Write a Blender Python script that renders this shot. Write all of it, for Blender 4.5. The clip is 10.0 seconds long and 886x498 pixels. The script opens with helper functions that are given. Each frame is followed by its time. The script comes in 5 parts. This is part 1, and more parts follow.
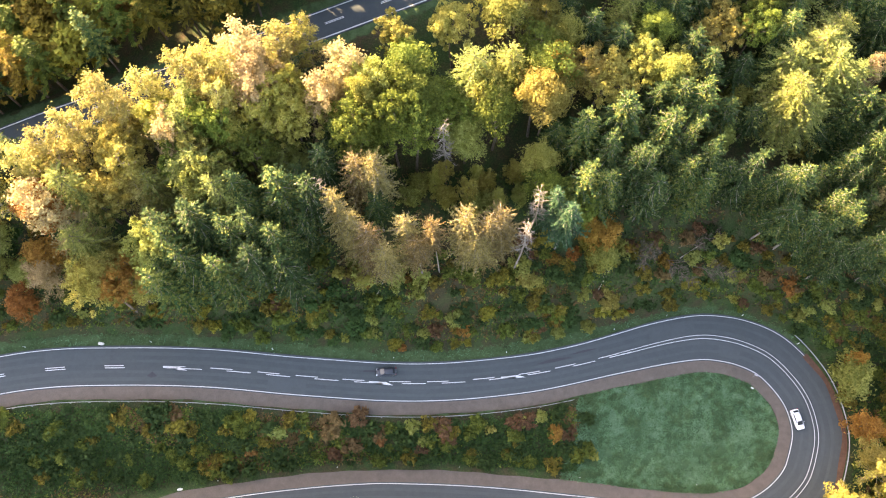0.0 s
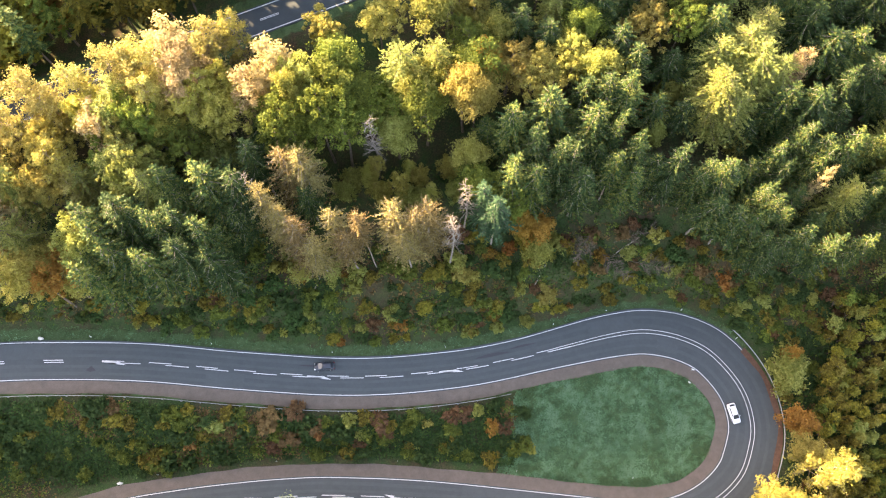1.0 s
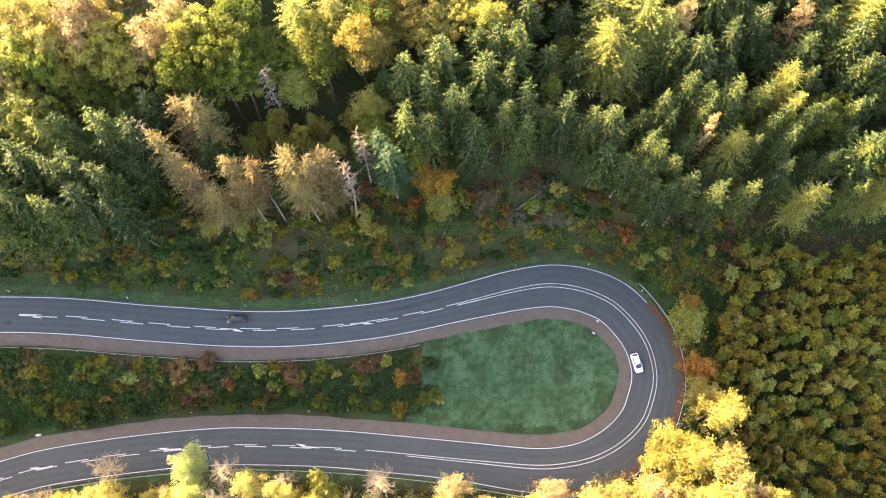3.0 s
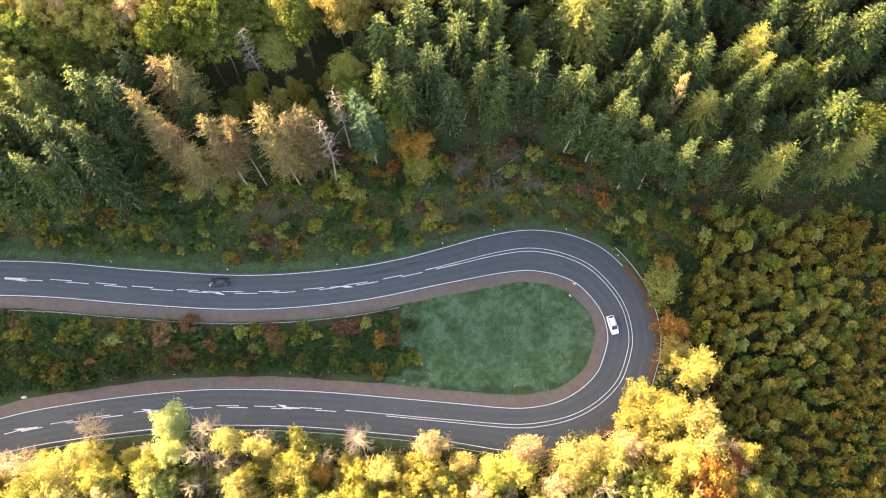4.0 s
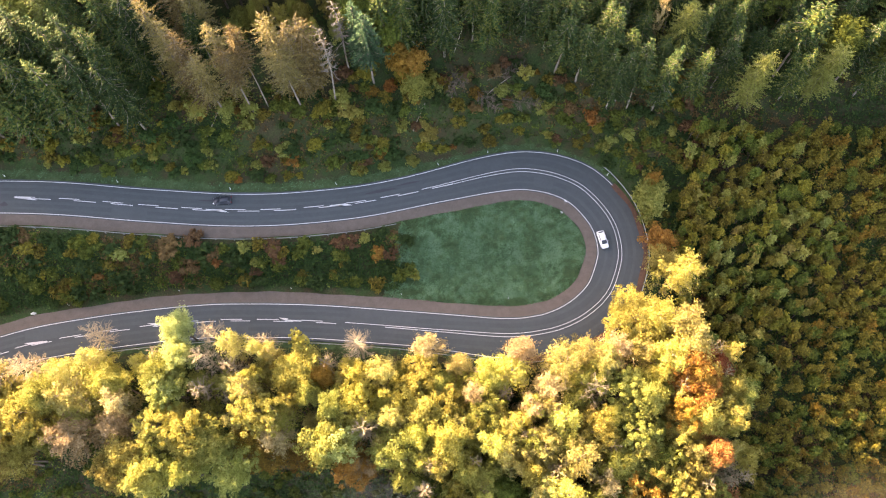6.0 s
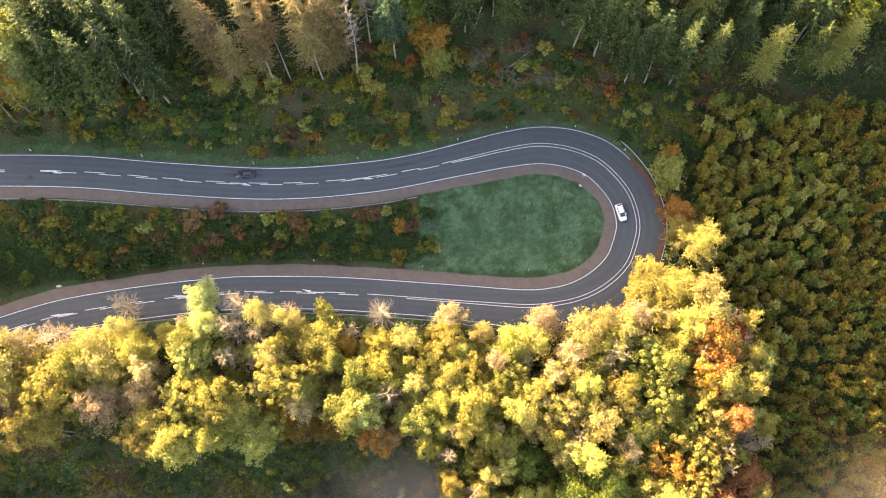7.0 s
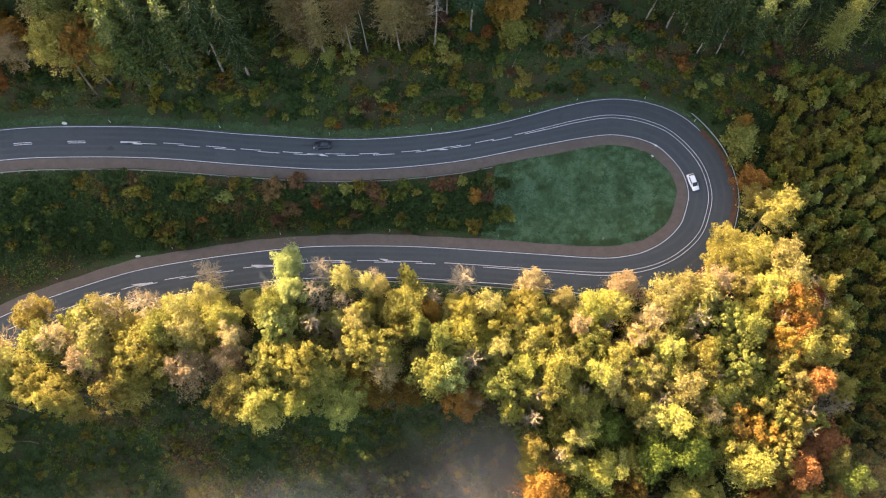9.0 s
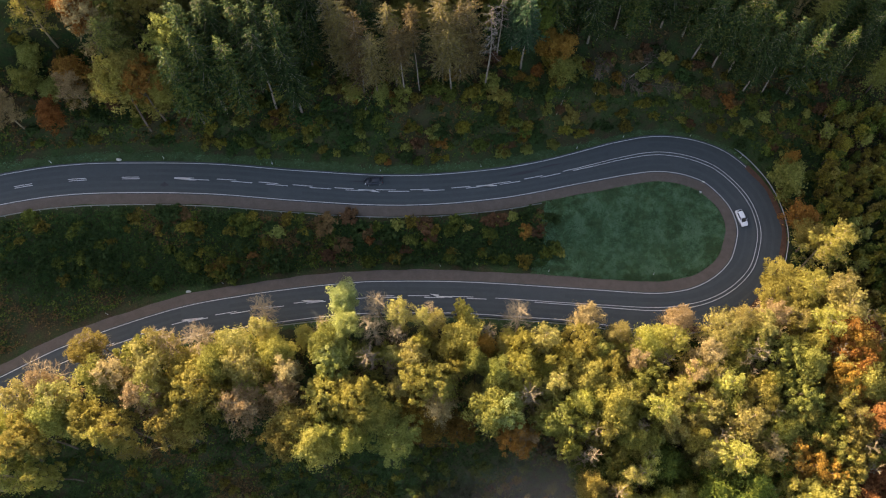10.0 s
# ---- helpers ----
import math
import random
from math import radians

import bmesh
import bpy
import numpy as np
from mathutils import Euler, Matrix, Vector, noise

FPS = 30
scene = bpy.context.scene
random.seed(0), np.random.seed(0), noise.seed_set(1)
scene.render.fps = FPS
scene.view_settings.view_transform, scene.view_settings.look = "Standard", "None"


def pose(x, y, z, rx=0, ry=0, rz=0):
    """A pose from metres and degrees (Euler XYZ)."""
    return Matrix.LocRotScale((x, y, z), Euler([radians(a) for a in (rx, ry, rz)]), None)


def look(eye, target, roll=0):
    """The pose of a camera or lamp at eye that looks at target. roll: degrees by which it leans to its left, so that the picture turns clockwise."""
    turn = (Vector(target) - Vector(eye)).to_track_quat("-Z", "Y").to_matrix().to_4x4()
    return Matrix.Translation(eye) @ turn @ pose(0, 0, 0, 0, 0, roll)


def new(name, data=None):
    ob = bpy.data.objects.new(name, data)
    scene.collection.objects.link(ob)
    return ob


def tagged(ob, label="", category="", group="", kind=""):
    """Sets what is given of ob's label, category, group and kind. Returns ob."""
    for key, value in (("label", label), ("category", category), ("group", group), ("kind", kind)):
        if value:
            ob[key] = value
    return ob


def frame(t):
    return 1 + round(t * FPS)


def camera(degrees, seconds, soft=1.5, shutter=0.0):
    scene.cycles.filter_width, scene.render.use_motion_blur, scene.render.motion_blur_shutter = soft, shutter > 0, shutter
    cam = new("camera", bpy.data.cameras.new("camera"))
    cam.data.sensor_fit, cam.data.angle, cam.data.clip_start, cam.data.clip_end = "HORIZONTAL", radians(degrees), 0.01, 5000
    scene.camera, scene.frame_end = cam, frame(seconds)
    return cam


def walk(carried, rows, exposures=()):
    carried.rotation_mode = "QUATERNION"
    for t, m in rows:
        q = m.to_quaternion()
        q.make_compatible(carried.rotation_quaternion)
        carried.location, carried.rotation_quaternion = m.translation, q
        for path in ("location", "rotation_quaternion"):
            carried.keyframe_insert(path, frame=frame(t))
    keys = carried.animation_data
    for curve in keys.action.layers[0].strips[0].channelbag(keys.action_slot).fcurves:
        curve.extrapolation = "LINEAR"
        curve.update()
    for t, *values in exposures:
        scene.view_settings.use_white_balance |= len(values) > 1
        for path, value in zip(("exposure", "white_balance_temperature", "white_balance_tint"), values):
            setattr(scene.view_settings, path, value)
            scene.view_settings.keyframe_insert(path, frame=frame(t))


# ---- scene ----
import itertools

cam = camera(61.4, 10.0, soft=1.1)
METRES, EYE, TILT, LEAN, TURN = 106.6, 160.0, -72.0, 0.7, 0.0
ROWS = [
    (0.0, 0.0, 0.0, 0.0, 0.0, 0.0, -0.0),
    (0.5, 0.0657, -0.0036, -0.0047, 0.01, 0.11, 0.05),
    (1.0, 0.1252, -0.0087, -0.0136, 0.05, 0.14, 0.05),
    (1.5, 0.1844, -0.0167, -0.03, 0.06, 0.18, 0.09),
    (2.0, 0.2311, -0.0252, -0.0535, 0.01, 0.29, 0.17),
    (2.5, 0.2738, -0.0367, -0.0848, -0.03, 0.47, 0.27),
    (4.0, 0.3506, -0.0721, -0.1969, -0.06, 0.7, 0.48),
    (4.5, 0.3638, -0.0839, -0.2445, -0.1, 0.75, 0.57),
    (5.0, 0.3681, -0.0964, -0.2886, -0.16, 0.77, 0.66),
    (5.5, 0.3634, -0.1114, -0.3351, -0.23, 0.75, 0.77),
    (7.0, 0.3009, -0.1454, -0.4348, -0.44, 0.79, 0.92),
    (7.5, 0.2658, -0.1524, -0.4575, -0.46, 0.78, 0.96),
    (8.0, 0.2281, -0.1574, -0.4738, -0.46, 0.75, 0.99),
    (8.5, 0.1816, -0.1607, -0.4893, -0.46, 0.78, 1.03),
    (9.0, 0.1346, -0.1624, -0.5004, -0.46, 0.84, 1.06),
    (9.4, 0.0889, -0.1623, -0.5009, -0.5, 1.0, 1.09),
    (9.5, 0.0775, -0.1623, -0.5011, -0.51, 1.25, 1.1),
    (9.6, 0.0670, -0.1626, -0.5043, -0.49, 1.90, 1.09),
    (9.7, 0.0565, -0.1628, -0.5076, -0.47, 2.82, 1.08),
    (9.8, 0.0460, -0.1631, -0.5108, -0.44, 3.41, 1.06),
    (9.9, 0.0355, -0.1633, -0.5141, -0.42, 3.91, 1.05),
    (10.0, 0.025, -0.1636, -0.5173, -0.4, 4.21, 1.04),
]
EXPOSURES = [(0.0, 4.04, 8250, 21), (4.0, 3.91, 8350, 23), (6.0, 3.81, 8300, 25), (8.0, 3.69, 8200, 25), (8.5, 3.4, 8050, 23), (9.0, 3.13, 7850, 21), (9.5, 2.72, 7650, 20), (10.0, 2.37, 7550, 19)]
walk(cam, [(t, pose(0, 0, EYE, TILT, LEAN, TURN) @ pose(METRES * x, METRES * y, METRES * z, 90 + pitch, roll, yaw)) for t, x, y, z, yaw, pitch, roll in ROWS], EXPOSURES)

# world and sun: low sun over the wooded hill
SUN_AZIMUTH, SUN_HEIGHT = -46.0, 22.7
world = bpy.data.worlds.new("sky")
scene.world = world
world.use_nodes = True
sky = world.node_tree.nodes.new("ShaderNodeTexSky")
sky.sky_type, sky.sun_disc, sky.dust_density = "NISHITA", False, 2.5
sky.sun_elevation, sky.sun_rotation = radians(SUN_HEIGHT), radians(SUN_AZIMUTH % 360)
backing = world.node_tree.nodes["Background"]
backing.inputs["Strength"].default_value = 0.093
world.node_tree.links.new(sky.outputs["Color"], backing.inputs["Color"])
sun = new("sun", bpy.data.lights.new("sun", "SUN"))
sun.data.energy, sun.data.angle, sun.data.color = 4.35, radians(0.55), (1.0, 0.83, 0.55)
a, e = radians(SUN_AZIMUTH), radians(SUN_HEIGHT)
to_sun = Vector((math.sin(a) * math.cos(e), math.cos(a) * math.cos(e), math.sin(e)))
sun.matrix_world = look(to_sun * 300, (0, 0, 0))

# ---- materials ----


def material(name):
    mat = bpy.data.materials.new(name)
    mat.use_nodes = True
    tree = mat.node_tree
    tree.nodes.clear()
    return mat, tree.nodes, tree.links


def ramp_of(nodes, stops):
    r = nodes.new("ShaderNodeValToRGB")
    els = r.color_ramp.elements
    while len(els) < len(stops):
        els.new(0.5)
    for el, (p, c) in zip(els, stops):
        el.position, el.color = p, (*c, 1)
    return r


def noise_of(nodes, links, scale, detail=4.0, rough=0.55, coord="Object"):
    tc = nodes.new("ShaderNodeTexCoord")
    n = nodes.new("ShaderNodeTexNoise")
    n.inputs["Scale"].default_value, n.inputs["Detail"].default_value, n.inputs["Roughness"].default_value = scale, detail, rough
    links.new(tc.outputs[coord], n.inputs["Vector"])
    return n


def mix_of(nodes, links, fac, a, b, mode="MIX"):
    m = nodes.new("ShaderNodeMix")
    m.data_type, m.blend_type = "RGBA", mode
    for socket, v in ((m.inputs[0], fac), (m.inputs[6], a), (m.inputs[7], b)):
        if isinstance(v, bpy.types.NodeSocket):
            links.new(v, socket)
        elif isinstance(v, tuple):
            socket.default_value = (*v, 1)
        else:
            socket.default_value = v
    return m.outputs[2]


def maths(nodes, links, op, a, b):
    m = nodes.new("ShaderNodeMath")
    m.operation = op
    for socket, v in zip(m.inputs, (a, b)):
        if isinstance(v, bpy.types.NodeSocket):
            links.new(v, socket)
        else:
            socket.default_value = v
    return m.outputs[0]


def finish(nodes, links, colour, rough=0.9, metal=0.0, bump=None, strength=0.3, distance=0.02, spec=0.3):
    out, p = nodes.new("ShaderNodeOutputMaterial"), nodes.new("ShaderNodeBsdfPrincipled")
    if isinstance(colour, tuple):
        p.inputs["Base Color"].default_value = (*colour, 1)
    else:
        links.new(colour, p.inputs["Base Color"])
    if isinstance(rough, float):
        p.inputs["Roughness"].default_value = rough
    else:
        links.new(rough, p.inputs["Roughness"])
    p.inputs["Metallic"].default_value = metal
    p.inputs["Specular IOR Level"].default_value = spec
    if bump is not None:
        b = nodes.new("ShaderNodeBump")
        b.inputs["Strength"].default_value, b.inputs["Distance"].default_value = strength, distance
        links.new(bump, b.inputs["Height"])
        links.new(b.outputs["Normal"], p.inputs["Normal"])
    links.new(p.outputs["BSDF"], out.inputs["Surface"])


def leaf_material(name, dark, mid, light, through_share=0.38, spread=0.5):
    """Foliage: each leaf spray varies, each clump varies, each tree varies; light passes through in part."""
    mat, n, l = material(name)
    geo, info = n.new("ShaderNodeNewGeometry"), n.new("ShaderNodeObjectInfo")
    patch = noise_of(n, l, 0.45, 2.0)
    v = maths(n, l, "ADD", maths(n, l, "MULTIPLY", geo.outputs["Random Per Island"], spread), maths(n, l, "MULTIPLY", patch.outputs["Fac"], 0.55))
    v = maths(n, l, "ADD", v, maths(n, l, "MULTIPLY", info.outputs["Random"], 0.28))
    v = maths(n, l, "SUBTRACT", v, 0.16)
    r = ramp_of(n, [(0.05, dark), (0.5, mid), (0.95, light)])
    l.new(v, r.inputs["Fac"])
    hsv = n.new("ShaderNodeHueSaturation")
    l.new(r.outputs["Color"], hsv.inputs["Color"])
    l.new(maths(n, l, "ADD", maths(n, l, "MULTIPLY", info.outputs["Random"], 0.035), 0.4825), hsv.inputs["Hue"])
    d, t, m, o = n.new("ShaderNodeBsdfPrincipled"), n.new("ShaderNodeBsdfTranslucent"), n.new("ShaderNodeMixShader"), n.new("ShaderNodeOutputMaterial")
    d.inputs["Roughness"].default_value, d.inputs["Specular IOR Level"].default_value = 0.7, 0.12
    l.new(hsv.outputs["Color"], d.inputs["Base Color"])
    l.new(hsv.outputs["Color"], t.inputs["Color"])
    m.inputs["Fac"].default_value = through_share
    l.new(d.outputs["BSDF"], m.inputs[1])
    l.new(t.outputs["BSDF"], m.inputs[2])
    l.new(m.outputs["Shader"], o.inputs["Surface"])
    return mat


LEAF = {
    "spruce": leaf_material("spruce needles", (0.013, 0.031, 0.012), (0.035, 0.07, 0.021), (0.2, 0.195, 0.043), 0.1),
    "bluish": leaf_material("blue-green needles", (0.015, 0.036, 0.017), (0.035, 0.078, 0.037), (0.085, 0.145, 0.065), 0.15),
    "larch": leaf_material("light green larch needles", (0.072, 0.098, 0.024), (0.21, 0.238, 0.062), (0.43, 0.415, 0.13), 0.4),
    "green": leaf_material("green leaves", (0.04, 0.06, 0.012), (0.1, 0.135, 0.025), (0.24, 0.26, 0.05), 0.4),
    "lime": leaf_material("yellow-green leaves", (0.1, 0.112, 0.025), (0.235, 0.25, 0.062), (0.41, 0.405, 0.13), 0.52),
    "fresh": leaf_material("pale fresh green leaves", (0.2, 0.24, 0.07), (0.38, 0.42, 0.15), (0.52, 0.55, 0.25), 0.56),
    "yellow": leaf_material("yellow leaves", (0.165, 0.152, 0.03), (0.325, 0.305, 0.072), (0.48, 0.44, 0.14), 0.55),
    "gold": leaf_material("golden leaves", (0.14, 0.112, 0.026), (0.285, 0.25, 0.064), (0.45, 0.395, 0.125), 0.52),
    "orange": leaf_material("orange leaves", (0.14, 0.068, 0.018), (0.29, 0.145, 0.033), (0.43, 0.245, 0.06), 0.42),
    "red": leaf_material("red-brown leaves", (0.12, 0.045, 0.02), (0.26, 0.098, 0.04), (0.38, 0.17, 0.065), 0.38),
    "peach": leaf_material("pale pinkish-tan leaves", (0.17, 0.125, 0.057), (0.33, 0.25, 0.12), (0.47, 0.38, 0.19), 0.45),
    "pale": leaf_material("pale straw-yellow leaves", (0.15, 0.136, 0.038), (0.31, 0.28, 0.084), (0.46, 0.41, 0.155), 0.52),
    "tan": leaf_material("dry tan needles", (0.075, 0.056, 0.02), (0.18, 0.135, 0.052), (0.34, 0.262, 0.108), 0.3),
    "olive": leaf_material("olive leaves of young trees", (0.06, 0.054, 0.013), (0.185, 0.162, 0.028), (0.37, 0.3, 0.052), 0.45),
    "brown": leaf_material("brownish-yellow leaves", (0.07, 0.045, 0.012), (0.20, 0.135, 0.022), (0.36, 0.25, 0.04), 0.4),
    "turf_dark": leaf_material("dark turf", (0.028, 0.06, 0.023), (0.058, 0.11, 0.044), (0.1, 0.14, 0.058), 0.2),
    "turf": leaf_material("green turf", (0.044, 0.1, 0.044), (0.086, 0.172, 0.082), (0.132, 0.222, 0.115), 0.2),
    "turf_pale": leaf_material("dewy pale turf", (0.066, 0.14, 0.068), (0.12, 0.22, 0.118), (0.17, 0.27, 0.158), 0.2),
    "herb": leaf_material("dark green undergrowth", (0.015, 0.035, 0.01), (0.035, 0.07, 0.02), (0.075, 0.12, 0.03), 0.3),
    "rust": leaf_material("rust-brown brush", (0.06, 0.038, 0.018), (0.14, 0.082, 0.036), (0.23, 0.14, 0.06), 0.35),
}


def bark_material(name, a, b):
    mat, n, l = material(name)
    nz = noise_of(n, l, 2.2, 5.0)
    r = ramp_of(n, [(0.3, a), (0.7, b)])
    l.new(nz.outputs["Fac"], r.inputs["Fac"])
    finish(n, l, r.outputs["Color"], 0.95, bump=nz.outputs["Fac"], strength=0.6, distance=0.05)
    return mat


BARK = bark_material("grey-brown bark", (0.05, 0.04, 0.03), (0.17, 0.13, 0.10))
GREY_BARK = bark_material("pale grey-brown bark", (0.10, 0.085, 0.07), (0.28, 0.24, 0.20))
PALE_BARK = bark_material("pale weathered bark", (0.22, 0.18, 0.14), (0.46, 0.40, 0.33))
TWIG = bark_material("tan twigs", (0.18, 0.14, 0.085), (0.36, 0.29, 0.19))


def ground_material():
    """Forest floor: leaf litter, dark herbs and moss; mown grass by the road after the 'grass' mask."""
    mat, n, l = material("forest floor")
    big, mid, fine = noise_of(n, l, 0.07, 4.0), noise_of(n, l, 0.45, 5.0, 0.6), noise_of(n, l, 3.5, 5.0, 0.7)
    litter = ramp_of(n, [(0.3, (0.026, 0.018, 0.013)), (0.5, (0.055, 0.034, 0.022)), (0.72, (0.105, 0.064, 0.036))])
    l.new(fine.outputs["Fac"], litter.inputs["Fac"])
    herb = ramp_of(n, [(0.3, (0.014, 0.026, 0.009)), (0.55, (0.03, 0.055, 0.018)), (0.75, (0.065, 0.10, 0.03))])
    l.new(fine.outputs["Fac"], herb.inputs["Fac"])
    share = ramp_of(n, [(0.38, (0, 0, 0)), (0.56, (1, 1, 1))])
    l.new(mix_of(n, l, 0.5, big.outputs["Color"], mid.outputs["Color"]), share.inputs["Fac"])
    floor_colour = mix_of(n, l, share.outputs["Color"], litter.outputs["Color"], herb.outputs["Color"])
    lawn = ramp_of(n, [(0.34, (0.022, 0.034, 0.014)), (0.5, (0.045, 0.075, 0.03)), (0.66, (0.085, 0.12, 0.055))])
    l.new(mix_of(n, l, 0.45, mid.outputs["Color"], fine.outputs["Color"]), lawn.inputs["Fac"])
    frost = ramp_of(n, [(0.48, (0, 0, 0)), (0.78, (0.4, 0.4, 0.4))])
    l.new(mid.outputs["Fac"], frost.inputs["Fac"])
    mask = n.new("ShaderNodeAttribute")
    mask.attribute_name = "grass"
    meadow = n.new("ShaderNodeAttribute")
    meadow.attribute_name = "meadow"
    pale = mix_of(n, l, maths(n, l, "MULTIPLY", meadow.outputs["Fac"], frost.outputs["Color"]), mix_of(n, l, maths(n, l, "MULTIPLY", meadow.outputs["Fac"], 0.6), lawn.outputs["Color"], (0.03, 0.078, 0.034)), (0.09, 0.16, 0.095))
    edge = maths(n, l, "ADD", maths(n, l, "MULTIPLY", maths(n, l, "SUBTRACT", mid.outputs["Fac"], 0.5), 1.1), mask.outputs["Fac"])
    cut = ramp_of(n, [(0.42, (0, 0, 0)), (0.58, (1, 1, 1))])
    l.new(edge, cut.inputs["Fac"])
    finish(n, l, mix_of(n, l, cut.outputs["Color"], floor_colour, pale), 0.95, bump=fine.outputs["Fac"], strength=0.8, distance=0.12, spec=0.1)
    return mat


GROUND = ground_material()


def asphalt_material(name, a, b, c, patch=0.25, grit=28.0):
    mat, n, l = material(name)
    big, mid, fine = noise_of(n, l, patch, 4.0), noise_of(n, l, 1.3, 4.0, 0.65), noise_of(n, l, grit, 3.0, 0.7)
    r = ramp_of(n, [(0.35, a), (0.5, b), (0.68, c)])
    l.new(mix_of(n, l, 0.45, mix_of(n, l, 0.5, big.outputs["Color"], mid.outputs["Color"]), fine.outputs["Color"]), r.inputs["Fac"])
    finish(n, l, r.outputs["Color"], 0.85, bump=fine.outputs["Fac"], strength=0.25, distance=0.01)
    return mat


ASPHALT = asphalt_material("worn grey asphalt", (0.037, 0.045, 0.047), (0.047, 0.057, 0.059), (0.06, 0.072, 0.074))
SHOULDER = asphalt_material("brown gravel shoulder", (0.062, 0.05, 0.04), (0.095, 0.077, 0.062), (0.14, 0.117, 0.096), 0.5, 9.0)
LITTER = asphalt_material("drift of fallen leaves", (0.05, 0.026, 0.018), (0.09, 0.046, 0.028), (0.16, 0.09, 0.05), 0.9, 14.0)
WORN = asphalt_material("polished wheel track asphalt", (0.042, 0.05, 0.052), (0.053, 0.063, 0.065), (0.066, 0.077, 0.079), 0.35)
PATCH = asphalt_material("dark tyre and tar marks", (0.032, 0.033, 0.036), (0.04, 0.041, 0.044), (0.052, 0.053, 0.056), 0.8)


def paint_material():
    mat, n, l = material("worn white road paint")
    nz = noise_of(n, l, 7.0, 5.0, 0.7)
    r = ramp_of(n, [(0.3, (0.22, 0.22, 0.22)), (0.45, (0.46, 0.46, 0.45)), (0.7, (0.62, 0.62, 0.60))])
    l.new(nz.outputs["Fac"], r.inputs["Fac"])
    finish(n, l, r.outputs["Color"], 0.7)
    return mat


PAINT = paint_material()


def plain(name, colour, rough=0.5, metal=0.0, vary=0.12, scale=6.0):
    mat, n, l = material(name)
    nz = noise_of(n, l, scale, 4.0)
    r = ramp_of(n, [(0.3, tuple(v * (1 - vary) for v in colour)), (0.7, tuple(min(1, v * (1 + vary)) for v in colour))])
    l.new(nz.outputs["Fac"], r.inputs["Fac"])
    finish(n, l, r.outputs["Color"], rough, metal, spec=0.5)
    return mat


STEEL = plain("weathered galvanised steel", (0.24, 0.25, 0.25), 0.7, 0.3)
POST_WHITE = plain("white plastic", (0.78, 0.78, 0.76), 0.5)
POST_BLACK = plain("black plastic", (0.03, 0.03, 0.03), 0.5)
STONE = plain("pale stone", (0.5, 0.48, 0.44), 0.9, vary=0.25)

# ---- form of the land ----
LANE = np.array([(-260, 5), (-180, 4), (-130, 12), (-108, 19), (-93, 22.7), (-82, 24.2), (-70.5, 24.7), (-59, 24.7), (-47, 24.2), (-31.4, 22.9), (-14.8, 21.9), (0, 22.1), (14.4, 23.6), (25.5, 25.7), (37, 28.5), (46.4, 30.9), (53.4, 32.1), (58.5, 31.9), (63.8, 30.6), (69.2, 27.8), (73.7, 22.8), (76.2, 17.8), (77, 12), (76, 7.3), (73.55, 2.05), (69.1, -2.2), (63.7, -5.1), (57.7, -6.6), (50.2, -7.1), (37.1, -5.9), (14.5, -3.6), (0, -2.6), (-13.3, -2.2), (-20, -2.4), (-30.9, -3.2), (-44.3, -4.7), (-60, -7.5), (-79, -13.6), (-93, -20), (-115, -33), (-180, -78), (-260, -130)], float)
TOP_LANE = np.array([(-300, -20), (-170, 25), (-120, 48), (-86, 63.7), (-66, 72), (-49, 79), (-37, 84), (-22, 90.2), (-5, 97.2), (15, 105), (50, 117), (120, 140), (300, 190)], float)


def smooth_line(points, step=1.0):
    """An even line of points along a Catmull-Rom curve."""
    p = np.vstack([2 * points[0] - points[1], points, 2 * points[-1] - points[-2]])
    out = []
    for i in range(1, len(p) - 2):
        for s in np.linspace(0, 1, 24, endpoint=False):
            out.append(0.5 * (2 * p[i] + (p[i + 1] - p[i - 1]) * s + (2 * p[i - 1] - 5 * p[i] + 4 * p[i + 1] - p[i + 2]) * s * s + (3 * p[i] - p[i - 1] - 3 * p[i + 1] + p[i + 2]) * s ** 3))
    out = np.array(out + [points[-1]])
    run = np.concatenate([[0], np.cumsum(np.linalg.norm(np.diff(out, axis=0), axis=1))])
    even = np.arange(0, run[-1], step)
    return np.stack([np.interp(even, run, out[:, k]) for k in (0, 1)], axis=1)


def road_height(p):
    x, y = p[:, 0], p[:, 1]
    upper = 1 - 0.063 * np.minimum(x, 40) - 0.02 * np.maximum(0, x - 40)
    lower = -5 + 0.022 * np.clip(x, -200, 60)
    k = np.clip((y + 5) / 38, 0, 1)
    return np.where(x < 40, np.where(y > 8, upper, lower), lower + (upper - lower) * k)


road = smooth_line(LANE)
turn_at = int(np.argmax(road[:, 0]))
road_z = np.convolve(np.pad(road_height(road), 10, mode="edge"), np.ones(21) / 21, "valid")
top_road = smooth_line(TOP_LANE)
top_z = 32.5 + 0.02 * np.clip(top_road[:, 0] + 20, -200, 200)


